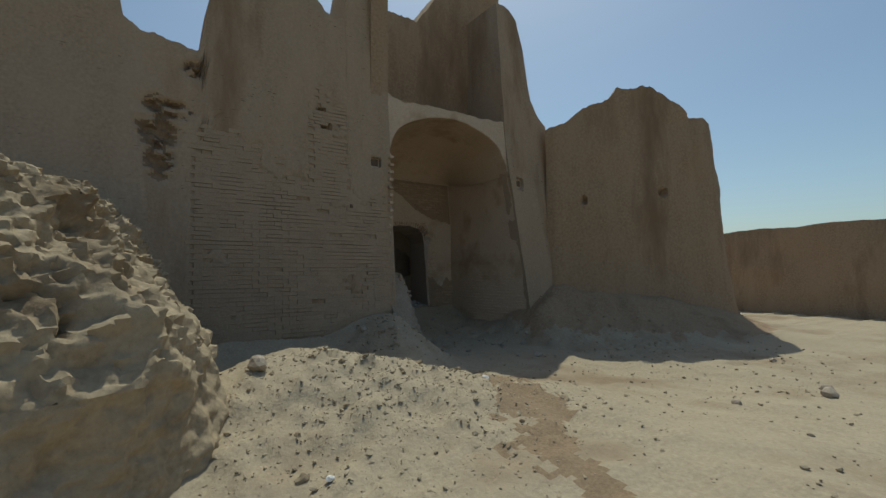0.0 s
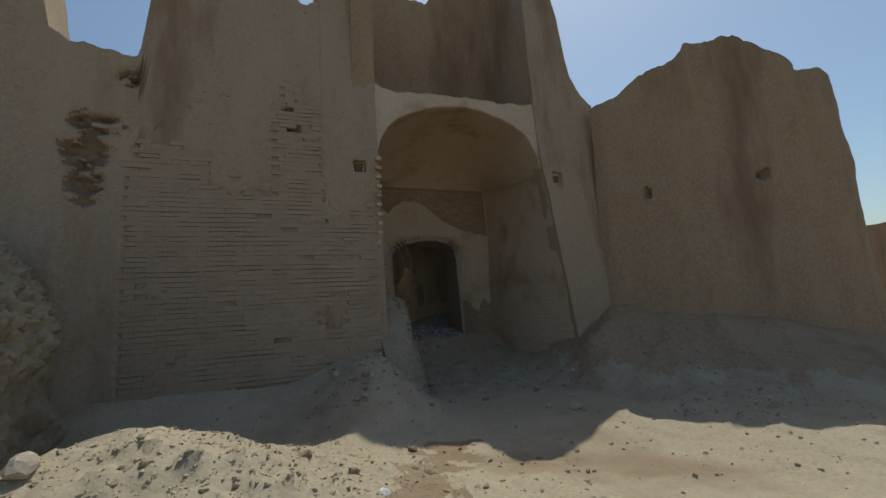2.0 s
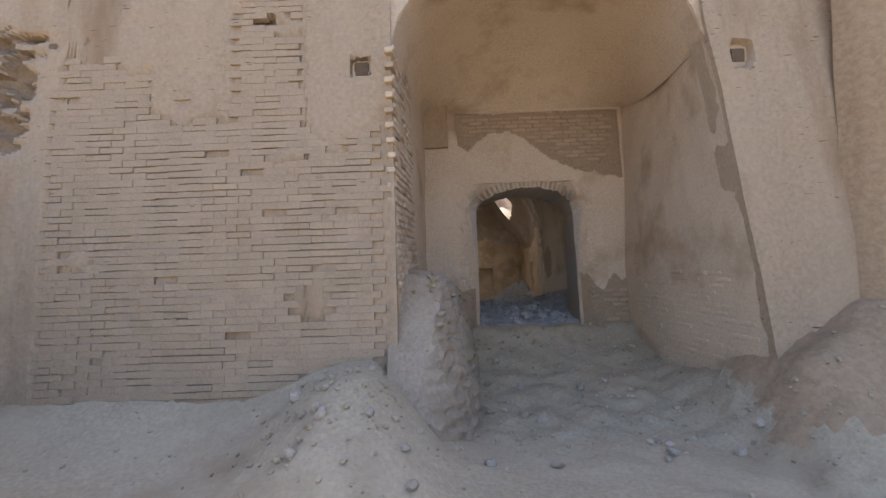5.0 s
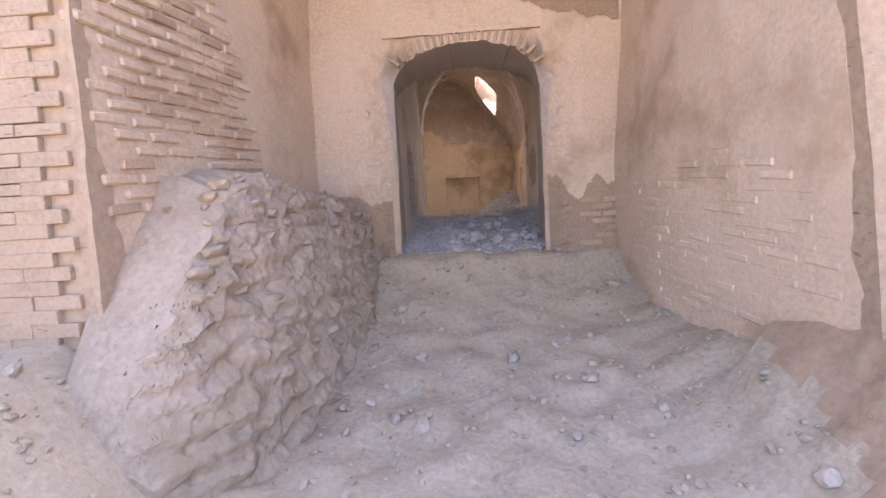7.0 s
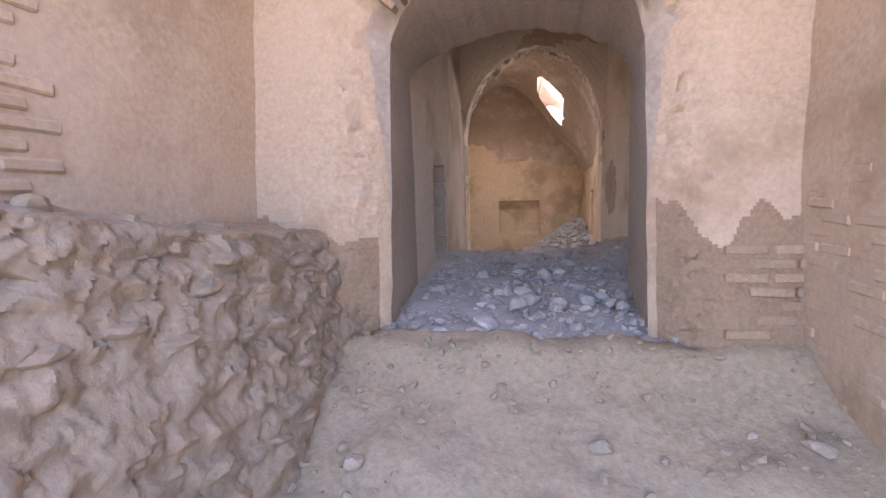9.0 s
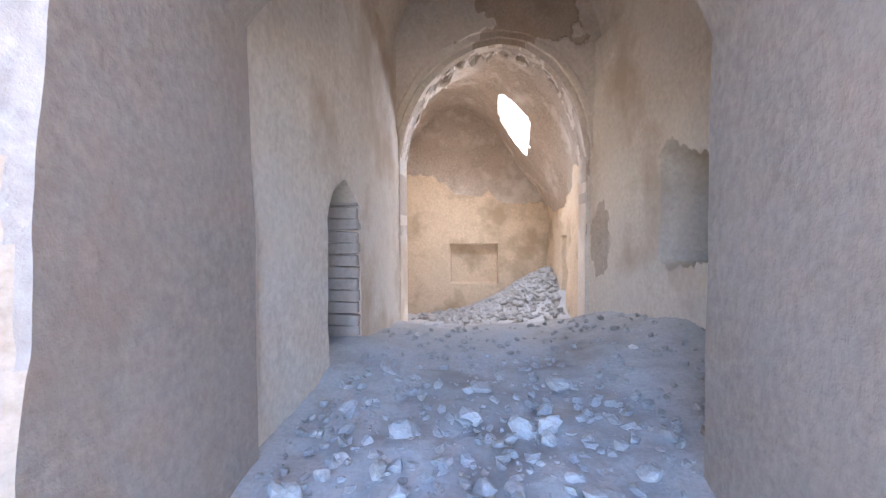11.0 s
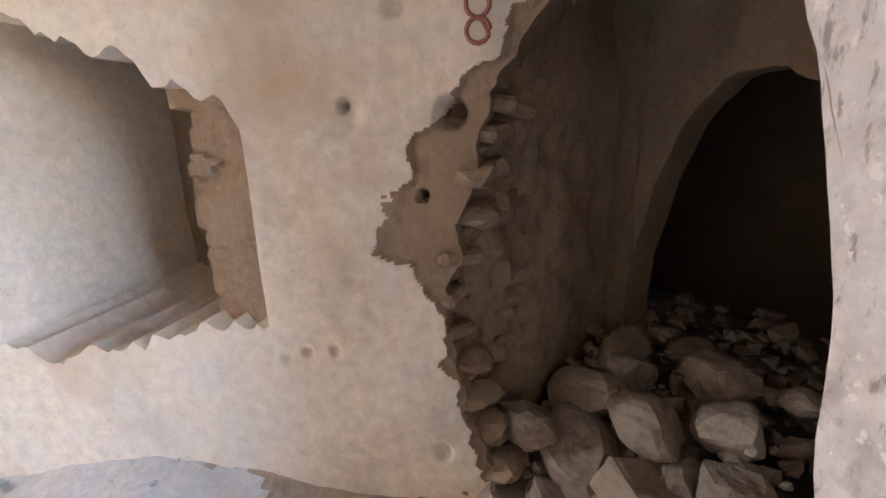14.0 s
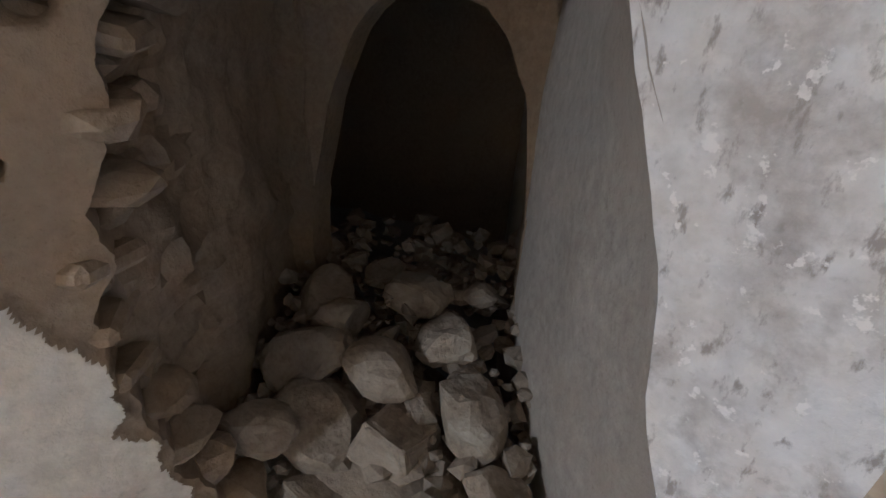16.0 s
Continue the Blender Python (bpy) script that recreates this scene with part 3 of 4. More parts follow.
def room_floor(u, v):
    x, y = 4.6 + 8.0 * u, 11.25 + 11 * v
    return (x, y, room_floor_z(x, y) + 0.03 * fbm(x * 2.4, y * 2.4, 81, 5, 0.6))


floor = setting(bodies("floor", [(room_floor, lambda u, v: (4.6 + 8.0 * u, 11.25 + 11 * v, -0.85), 240, 300)], DUST), "grey dusty earth floor strewn with rubble", "floor")
recolour(floor, BLOCK, lambda x, y, z: y < 14.5 and y > 12.6 and x > 8.62 + 0.3 * max(0, y - 13.4) + 0.25 * fbm(x * 3, y * 3, 4, 4))

# left wall with a bricked recess
ALC0, ALC1 = 14.02, 14.86


def alcove_top(y):
    return lerp_list([(14.02, 1.72), (14.08, 1.82), (14.2, 1.95), (14.45, 2.05), (14.6, 1.98), (14.8, 1.88), (14.86, 1.85)], y)


def left_piece(y0, y1, zb, zt):
    def f(u, v):
        y = y0 + (y1 - y0) * u
        a, b = zb(y), zt(y)
        z = a + (b - a) * v
        r = max(0, 1 - (y - 12.85) / 0.35)
        return (6.1 + 0.02 * fbm(y * 1.5, z * 1.5, 91, 4) + 0.02 * r * r, y, z)

    return f, (lambda u, v: (5.35, *f(u, v)[1:]))


HI = lambda y: 3.9
wall_left = setting(bodies("wall_left", [
    (*left_piece(12.88, ALC0, lambda y: -0.2, HI), 40, 70),
    (*left_piece(ALC1, 16.7, lambda y: -0.2, HI), 50, 70),
    (*left_piece(ALC0, ALC1, alcove_top, HI), 30, 30)], CREAM), "smooth cream plastered inner wall with a narrow ragged recess", "wall")
setting(bodies("recess_back", [(lambda u, v: (5.6 + 0.03 * fbm(u * 5, v * 8, 3, 3), 13.9 + 1.1 * u, -0.2 + 2.4 * v), lambda u, v: (5.3, 13.9 + 1.1 * u, -0.2 + 2.4 * v), 20, 40)], BARE), "bare back of the wall recess", "wall")

# right wall with a broken niche and the torn edge of the passage
NI0, NI1 = 14.2, 15.14


def right_x(y):
    return 9.06 - 0.165 * (y - 13.6)


def niche_top(y):
    return lerp_list([(14.2, 2.0), (14.24, 2.1), (14.4, 2.14), (14.5, 2.2), (14.7, 2.28), (14.85, 2.36), (15.0, 2.43), (15.1, 2.36), (15.14, 2.3)], y) + 0.07 * fbm(y * 9, 1, 1, 4, 0.6)


def niche_low(y):
    return lerp_list([(14.2, 1.4), (14.5, 1.38), (14.7, 1.32), (15.0, 1.27), (15.14, 1.34)], y) + 0.05 * fbm(y * 9, 4, 1, 4, 0.6)


def torn_y(z):
    """The broken edge of the wall at the passage."""
    return lerp_list([(-0.2, 13.45), (0.7, 13.48), (0.93, 13.53), (1.09, 13.59), (1.33, 13.63), (1.5, 13.65), (1.62, 13.58), (1.71, 13.63), (1.8, 13.56), (1.92, 13.53), (2.08, 13.51), (2.21, 13.42), (2.4, 13.27), (2.7, 13.12), (3.3, 13.0)], z) + 0.03 * fbm(z * 9, 2, 2, 4)


def torn_band(z):
    return lerp_list([(1.2, 0.02), (1.46, 0.02), (1.51, 0.09), (1.58, 0.14), (1.63, 0.25), (1.72, 0.23), (1.85, 0.2), (1.89, 0.16), (2.01, 0.16), (2.09, 0.11), (2.21, 0.06), (2.5, 0.03)], z) + 0.03 * fbm(z * 9, 8, 2, 4)


def right_piece(y0, y1, zb, zt, torn=False):
    def f(u, v):
        z = zb((y0 + y1) / 2) + (zt((y0 + y1) / 2) - zb((y0 + y1) / 2)) * v
        a = torn_y(z) if torn else y0
        y = a + (y1 - a) * u
        if not torn:
            z = zb(y) + (zt(y) - zb(y)) * v
        p = 0
        for cy, cz, h, r in ((13.91, 2.06, 0.015, 0.055), (13.91, 2.06, 0.06, 0.016), (13.61, 2.03, 0.14, 0.036), (13.7, 1.8, 0.08, 0.016), (14.09, 1.31, 0.02, 0.018), (14.0, 1.31, 0.02, 0.018), (14.16, 1.29, 0.015, 0.018), (13.67, 0.92, 0.03, 0.028), (13.93, 1.43, 0.012, 0.07), (13.84, 1.45, 0.01, 0.05), (13.9, 1.57, 0.01, 0.05), (13.75, 2.3, 0.03, 0.025)):
            p += h * math.exp(-(((y - cy) / r) ** 2 + ((z - cz) / r) ** 2) ** 2)
        bare = 0.02 * max(0, min(1, (torn_y(z) + torn_band(z) + 0.05 * fbm(y * 9, z * 9, 1, 3) - y) / 0.03)) if torn and z > 0.8 else 0
        return (right_x(y) + 0.018 * fbm(y * 1.7, z * 1.7, 95, 4) + p + bare, y, z)

    return f, (lambda u, v: (9.75, *f(u, v)[1:]))


LOW = lambda y: -0.2
wall_right = setting(bodies("wall_right", [
    (*right_piece(13.5, NI0, LOW, HI, True), 260, 400),
    (*right_piece(NI1, 16.75, LOW, HI), 130, 200),
    (*right_piece(NI0, NI1, niche_top, HI), 50, 40),
    (*right_piece(NI0, NI1, LOW, niche_low), 50, 40)], CREAM), "cream plastered inner wall, pitted, with a broken niche", "wall")


recolour(wall_right, BARE, lambda x, y, z: y < torn_y(z) + torn_band(z) + 0.05 * fbm(y * 9, z * 9, 1, 3) and z > 0.8)
recolour(wall_right, VAULT, lambda x, y, z: ((y - 16.4) / 0.27) ** 2 + ((z - 1.5) / 0.42) ** 2 < 1 + 0.8 * fbm(y * 5, z * 5, 2, 3))
setting(bodies("niche_back", [(lambda u, v: (9.72 + 0.02 * fbm(u * 4, v * 4, 9, 4), 13.8 + 1.8 * u, 0.9 + 1.9 * v), lambda u, v: (10.1, 13.8 + 1.8 * u, 0.9 + 1.9 * v), 24, 30)], BARE), "rough bare back of the broken niche", "wall")



def niche_lip(u, v):
    """Broken brick edge inside the niche."""
    z = 1.36 + 0.84 * v
    y = 14.16 + (0.28 + 0.06 * broken(3, z * 13, 0.5, 1)) * u
    return (right_x(y) + 0.045 + 0.03 * broken(y * 6, z * 13, 0.5, 2) * u + 0.05 * u * u, y, z)


setting(bodies("niche_lip", [(niche_lip, lambda u, v: (9.9, *niche_lip(u, v)[1:]), 24, 80)], BARE), "broken bare brick edge of the niche", "wall")


def jamb_x(z):
    """Edge of the entrance wall at the passage, hanging over higher up."""
    return lerp_list([(-0.2, 8.24), (0.9, 8.27), (1.2, 8.31), (1.45, 8.38), (1.67, 8.45), (1.93, 8.55), (2.12, 8.66), (2.4, 8.74), (4.0, 8.78)], z) + 0.015 * fbm(z * 6, 3, 3, 4)


# inner face of the entrance wall, between the door and the passage
setting(bodies("wall_entrance", [
    (lambda u, v: (8.2 + (jamb_x(-0.2 + 4.2 * v) - 8.2) * u, 12.92 + 0.05 * u + 0.02 * fbm(u * 3, v * 9, 2, 4), -0.2 + 4.2 * v), lambda u, v: (8.2 + (jamb_x(-0.2 + 4.2 * v) - 8.2) * u, 12.75, -0.2 + 4.2 * v), 24, 90),
    (lambda u, v: (5.6 + 0.46 * u, 12.92, -0.2 + 4.2 * v), lambda u, v: (5.6 + 0.5 * u, 12.6, -0.2 + 4.2 * v), 10, 40),
    (lambda u, v: (5.6 + 3.6 * u, 12.92, 2.95 + 2.2 * v), lambda u, v: (5.6 + 3.6 * u, 12.7, 2.95 + 2.2 * v), 20, 20)], JAMB), "pale rough plaster on the entrance wall, flaked and stained", "wall")


# vault of the first bay
def vault1(u, v):
    y = 12.7 + 4.05 * v
    xl, xr = 6.02, max(right_x(max(y, 13.0)), 8.5) + 0.1
    x = (xl + xr) / 2 - (xr - xl) / 2 * math.cos(math.pi * u)
    return (x, y, 3.55 + 1.55 * math.sin(math.pi * u) ** 0.9 + 0.03 * fbm(x, y, 12, 4))


def vault1_up(u, v):
    x, y, z = vault1(u, v)
    return (x + 0.3 * (x - 7.5) / 1.5, y, z + 0.15)


setting(bodies("ceiling", [(vault1, vault1_up, 40, 30)], CREAM), "plastered barrel vault of the first room", "ceiling")

# rib arch between the bays, in two steps
RIB = [(6.1, 2.3), (6.13, 2.7), (6.25, 3.1), (6.45, 3.45), (6.75, 3.75), (7.1, 3.93), (7.4, 3.98), (7.7, 3.92), (8.05, 3.68), (8.3, 3.3), (8.45, 2.85), (8.52, 2.3)]


def crown_patch(x, z):
    """Where the plaster has fallen from the crown of the arch."""
    return z > 3.95 + 0.1 * fbm(x * 4, 1, 7, 3) and abs(x - 7.75 + 0.25 * fbm(z * 2, 2, 2, 2)) < 0.7 - 0.3 * (z - 3.9) + 0.3 * fbm(x * 3, z * 3, 2, 4)


def rib_piece(step, y0, y1, mat_noise, worn=0.0):
    def f(u, v):
        x = 6.1 - step + (2.42 + 2 * step) * u
        z = sum(lerp_list(RIB, 6.1 + 2.42 * u + d) for d in (-0.05, 0, 0.05)) / 3 + step * 1.1 + worn * (1 + 2.5 * fbm(x * 5, mat_noise, 2, 4, 0.6))
        z = z + (5.2 - z) * v
        return (x, y0 + 0.015 * fbm(x * 2, z * 2, mat_noise, 4) + (0.03 if crown_patch(x, z) and y0 < 16.7 else 0), z)

    return f, (lambda u, v: (f(u, v)[0], y1, f(u, v)[2]))


def rib_leg(x0, x1, z1, y0, y1):
    return (lambda u, v: (x0 + (x1 - x0) * u, y0 + 0.015 * fbm(u * 2, v * 6, 14, 3), -0.2 + (z1 + 0.2) * v)), (lambda u, v: (x0 + (x1 - x0) * u, y1, -0.2 + (z1 + 0.2) * v))


rib = setting(bodies("wall_rib", [
    *[(*rib_piece(0.0, 16.72 + 0.097 * k, 16.815 + 0.097 * k, 3 + k, 0.012 * k), 110, 10) for k in range(6)],
    (*rib_piece(0.13, 16.6, 16.72, 5), 200, 100), (*rib_piece(0.065, 16.64, 16.72, 6), 120, 10),
    (*rib_leg(5.3, 6.1, 2.3, 16.66, 17.3), 16, 40), (*rib_leg(8.52, 9.3, 2.3, 16.72, 17.3), 16, 40), (*rib_leg(8.65, 9.3, 2.45, 16.6, 16.72), 12, 40),
    (*rib_leg(5.3, 6.12, 5.2, 16.69, 17.2), 10, 40), (*rib_leg(8.5, 9.3, 5.2, 16.75, 17.2), 10, 40)], CREAM), "stepped plaster arch between the two rooms, flaked at its edge", "arch")


# Fallen plaster at the crown; the darker tone also paints a deep recess's shade.
recolour(rib, IWAN, lambda x, y, z: y < 16.8 and crown_patch(x, z))
recolour(rib, VAULT, lambda x, y, z: 16.73 < y < 17.4 and z > 1.5 and fbm(x * 3, y * 4, z * 3, 4) > -0.12)


# second bay: vault with a hole, side and end walls
VAULT_LINE = [(5.0, 1.7), (5.06, 2.7), (5.2, 3.25), (5.68, 3.98), (6.1, 4.28), (6.47, 4.42), (6.95, 4.36), (7.3, 4.05), (7.55, 3.7), (7.8, 3.3), (8.05, 2.95), (8.3, 2.65), (8.5, 2.4), (8.65, 2.0), (8.85, 1.7)]
NEAR_LINE = [(5.0, 1.7), (5.6, 2.9), (6.1, 3.6), (6.7, 4.08), (7.3, 4.28), (7.9, 4.08), (8.4, 3.5), (8.7, 2.6), (8.85, 1.7)]


def vault2_z(x, y):
    """Vault whose right flank has settled low towards the far end."""
    k = max(0.0, min(1.0, (y - 18.3) / 1.3))
    near = sum(lerp_list(NEAR_LINE, x + d) for d in (-0.12, 0, 0.12)) / 3
    sag = sum(lerp_list(VAULT_LINE, x + d) for d in (-0.12, 0, 0.12)) / 3
    return max(1.6, near + (sag - near) * k + 0.07 * fbm(x * 1.8, y * 1.8, 17, 5, 0.6))


nvx, nvy = 110, 110
vv, vf = [], []
for layer in (0, 0.3):
    for i in range(nvx + 1):
        a = math.pi * i / nvx
        x = 6.95 - 1.82 * math.cos(a)
        for j in range(nvy + 1):
            y = 17.1 + 4.7 * j / nvy
            vv.append((6.95 + (x - 6.95) * (1 + layer * 0.5), y, vault2_z(x, y) + layer))
n1 = (nvx + 1) * (nvy + 1)


def in_hole(i, j):
    a = math.pi * (i + 0.5) / nvx
    x, y = 6.95 - 1.82 * math.cos(a), 17.1 + 4.7 * (j + 0.5) / nvy
    return ((x - 7.75) / 0.29) ** 4 + ((y - 19.35) / 0.46) ** 4 < 1 + 0.5 * fbm(x * 4, y * 4, 2, 3)


keep = {(i, j) for i in range(nvx) for j in range(nvy) if not in_hole(i, j)}
for i, j in keep:
    q = [i * (nvy + 1) + j, (i + 1) * (nvy + 1) + j, (i + 1) * (nvy + 1) + j + 1, i * (nvy + 1) + j + 1]
    vf += [tuple(q), tuple(n1 + k for k in q)]
    for (di, dj), (a, b) in {(0, -1): (0, 1), (1, 0): (1, 2), (0, 1): (2, 3), (-1, 0): (3, 0)}.items():
        if (i + di, j + dj) not in keep:
            vf.append((q[a], q[b], n1 + q[b], n1 + q[a]))
setting(mesh_object("ceiling_far", vv, vf, VAULT), "bare broken barrel vault with a ragged hole open to the sky", "ceiling")


def end_wall(u, v):
    x = 4.9 + 4.2 * u
    z = -0.7 + 5.6 * v
    edge = 2.72 + lerp_list([(4.9, 0.2), (6.0, 0.15), (6.2, 0.0), (6.5, -0.25), (7.1, -0.35), (7.3, -0.2), (7.5, -0.45), (7.8, -0.5), (9, -0.5)], x)
    y = 21.4 + 0.02 * fbm(x, z, 33, 4) + (0.03 if z > edge + 0.06 * fbm(x * 5, 1, 4, 3) else 0)
    if 6.42 < x < 7.5 and 0.36 < z < 1.26:
        y += 0.22
    return (x, y, z)


wall_end = setting(bodies("wall_end", [(end_wall, lambda u, v: (end_wall(u, v)[0], 22.2, end_wall(u, v)[2]), 160, 200)], OCHRE), "cream plastered end wall with a shallow square niche", "wall")
recolour(wall_end, VAULT, lambda x, y, z: z > 2.72 + lerp_list([(4.9, 0.2), (6.0, 0.15), (6.2, 0.0), (6.5, -0.25), (7.1, -0.35), (7.3, -0.2), (7.5, -0.45), (7.8, -0.5), (9, -0.5)], x) + 0.06 * fbm(x * 5, 1, 4, 3))
setting(bodies("wall_far_left", [(lambda u, v: (5.15 + 0.03 * fbm(u * 8, v * 6, 2, 3), 17.1 + 4.7 * u, -0.7 + 3.7 * v), lambda u, v: (4.6, 17.1 + 4.7 * u, -0.7 + 3.7 * v), 30, 30)], OCHRE), "plastered side wall of the far room", "wall")


def far_right(u, v):
    y, z = 17.1 + 4.7 * u, -0.7 + 3.35 * v
    gap = 0.3 if 19.0 < y < 19.5 and z < 1.5 else 0
    return (8.66 + 0.05 * fbm(y * 2, z * 2, 6, 4) + gap, y, z)


setting(bodies("wall_far_right", [(far_right, lambda u, v: (9.4, *far_right(u, v)[1:]), 60, 50)], OCHRE), "flaking plastered side wall of the far room with a dark recess", "wall")


# ---- the dark side passage, running off the corner of the room ----
PO, PA, PC = np.array([8.76, 13.31]), np.array([0.745, -0.667]), np.array([0.667, 0.745])


def at_passage(along, across, z):
    p = PO + PA * along + PC * across
    return (p[0], p[1], z)


def pass_left(u, v):
    a, z = 0.10 + 4.0 * u, -0.6 + 3.9 * v
    return at_passage(a, 0.47 + 0.16 * min(1, a / 1.1) + 0.9 * ease((a - 1.25) / 0.6) + 0.06 * fbm(a * 2.5, z * 2.5, 44, 5, 0.6) + 0.07 * (1 - 0.75 * ease((a - 0.3) / 0.2)) * abs(fbm(a * 6, z * 8, 46, 4, 0.6)) - (0.012 if a < 0.5 else 0) * math.sin(z * 60 + 5 * fbm(a * 3, z * 3, 2, 3)), z)


def pass_right(u, v):
    a, z = -0.02 + 4.1 * u, -0.6 + 3.9 * v
    x, y, z = at_passage(a, -0.50 + 0.16 * min(1, max(0, a) / 1.1) + 0.03 * fbm(a * 2, z * 2, 45, 4), z)
    k = max(0, 1 - max(0, a) / 1.0) ** 1.5
    return (x + k * (jamb_x(z) - 8.43), y + 0.01 * k, z)


def shifted(f, d):
    def g(u, v):
        x, y, z = f(u, v)
        return (x + PC[0] * d, y + PC[1] * d, z)

    return g


setting(bodies("wall_passage_left", [(pass_left, shifted(pass_left, 0.22), 130, 130)], BARE), "rough torn mudbrick side of a dark passage", "wall")
setting(bodies("wall_passage_right", [(pass_right, shifted(pass_right, -0.06), 50, 60)], REVEAL), "grey plastered side of the dark passage, cracked", "wall")
DARK_ARCH = [(-0.36, 1.2), (-0.32, 1.55), (-0.28, 1.8), (-0.2, 1.97), (-0.1, 2.08), (0.07, 2.15), (0.2, 2.12), (0.32, 2.0), (0.42, 1.8), (0.48, 1.55), (0.53, 1.3)]


def inner_arch(u, v):
    c = -0.36 + 0.89 * u
    lo = lerp_list(DARK_ARCH, c) + 0.025 * fbm(c * 9, 2, 2, 3)
    z = lo + (3.4 - lo) * v
    return at_passage(1.1 + 0.04 * fbm(c * 4, z * 4, 3, 4), c, z)


def arch_side(c0, c1):
    def f(u, v):
        z = -0.2 + 3.6 * v
        return at_passage(1.08 + 0.05 * fbm(u * 2, z * 3, c0 * 9, 4), c0 + (c1 - c0) * u + 0.02 * fbm(z * 5, c0, 1, 3), z)

    return f


def pushed(f, d):
    def g(u, v):
        x, y, z = f(u, v)
        return (x + PA[0] * d, y + PA[1] * d, z)

    return g


setting(bodies("arch_passage", [(inner_arch, pushed(inner_arch, 0.2), 60, 20), (arch_side(-0.6, -0.35), pushed(arch_side(-0.6, -0.35), 0.2), 8, 50), (arch_side(0.52, 0.95), pushed(arch_side(0.52, 0.95), 0.2), 8, 50)], BARE), "low rough arch inside the dark passage", "arch")
setting(bodies("wall_passage_end", [(lambda u, v: at_passage(2.9, -0.8 + 2.6 * u, -0.6 + 4.0 * v), lambda u, v: at_passage(3.1, -0.8 + 2.6 * u, -0.6 + 4.0 * v), 6, 6)], BARE), "bare end of the dark passage", "wall")
setting(bodies("ceiling_passage", [(lambda u, v: at_passage(-0.15 + 4.4 * u, -0.8 + 2.6 * v, 3.0 + 0.06 * fbm(u * 5, v * 5, 2, 3)), lambda u, v: at_passage(-0.15 + 4.4 * u, -0.8 + 2.6 * v, 3.3), 24, 16)], BARE), "rough ceiling of the side passage", "ceiling")


def over_opening(u, v):
    p = np.array([8.42, 12.93]) * (1 - u) + np.array([9.1, 13.7]) * u
    z = lerp_list([(0, 2.55), (0.3, 2.6), (0.7, 2.5), (1, 2.3)], u) + 0.05 * fbm(u * 6, 1, 1, 3)
    return (p[0], p[1], z + (4.0 - z) * v)


setting(bodies("wall_corner", [(over_opening, pushed(over_opening, 0.3), 24, 24)], CREAM), "plaster above the broken passage opening", "wall")
# unseen masses added above and beside the rooms to keep daylight out
setting(bodies("roof", [
    (lambda u, v: (4.5 + 1.3 * u, 11.6 + 5.6 * v, 3.7), lambda u, v: (4.5 + 1.3 * u, 11.6 + 5.6 * v, 5.6), 2, 2),
    (lambda u, v: (9.2 + 3.3 * u, 10.9 + 6.4 * v, 3.2), lambda u, v: (9.2 + 3.3 * u, 10.9 + 6.4 * v, 5.6), 2, 2),
    (lambda u, v: (4.5 + 8.0 * u, 10.9 + 6.2 * v, 5.32), lambda u, v: (4.5 + 8.0 * u, 10.9 + 6.2 * v, 5.8), 2, 2),
    (lambda u, v: (12.05 + 0.4 * u, 11.3 + 6 * v, -0.3), lambda u, v: (12.05 + 0.4 * u, 11.3 + 6 * v, 3.4), 2, 2)], MUD_FAR), "unseen earth masses added above and beside the rooms to block daylight", "roof")


# ---- loose rubble ----
def stone_set(name, mat, count, seed, sub=2, chunky=1.0):
    rnd = random.Random(seed)
    return [blob_mesh(name, mat, (1, rnd.uniform(0.65, 1.0), rnd.uniform(0.4, 0.75)), seed + k, sub, 0.5, chunky=chunky) for k in range(count)]


STONES = stone_set("stone", STONE, 8, 100)
DUSTY_STONES = stone_set("stone", DUSTY, 8, 140)
LUMPS = [blob_mesh("brick_lump", LUMP, (1, 0.8, 0.6), 400 + k, 2, 0.6, chunky=1.0) for k in range(6)]
CHIPS = stone_set("plaster_chip", WHITE, 3, 300)


def put_stone(x, y, z, r, rnd, label, category="stone", group="", meshes=STONES, name="stone", tilt=0.5):
    ob = new(name, rnd.choice(meshes))
    ob.matrix_world = Matrix.LocRotScale((x, y, z), Euler((rnd.uniform(-tilt, tilt), rnd.uniform(-tilt, tilt), rnd.uniform(0, 6.28))), (r, r, r))
    return tagged(ob, label, category, group)


def clods(name, label, mat, points, seed, mesh_seed=500):
    """Many small stones in one object."""
    rnd = random.Random(seed)
    kinds = []
    for k in range(5):
        bm = bmesh.new()
        bmesh.ops.create_icosphere(bm, subdivisions=1, radius=1.0)
        r2 = random.Random(mesh_seed + k)
        for v in bm.verts:
            v.co *= r2.uniform(0.6, 1.15)
            v.co.z *= 0.7
        kinds.append(([v.co.copy() for v in bm.verts], [tuple(v.index for v in f.verts) for f in bm.faces]))
        bm.free()
    verts, faces = [], []
    for x, y, z, r in points:
        cv, cf = rnd.choice(kinds)
        rot = Euler((rnd.uniform(-0.6, 0.6), rnd.uniform(-0.6, 0.6), rnd.uniform(0, 6.28))).to_matrix() * r
        base = len(verts)
        verts += [tuple(rot @ c + Vector((x, y, z))) for c in cv]
        faces += [tuple(base + i for i in f) for f in cf]
    me = bpy.data.meshes.new(name)
    me.from_pydata(verts, [], faces)
    me.materials.append(mat)
    return tagged(new(name, me), label, "rubble", kind="stuff")


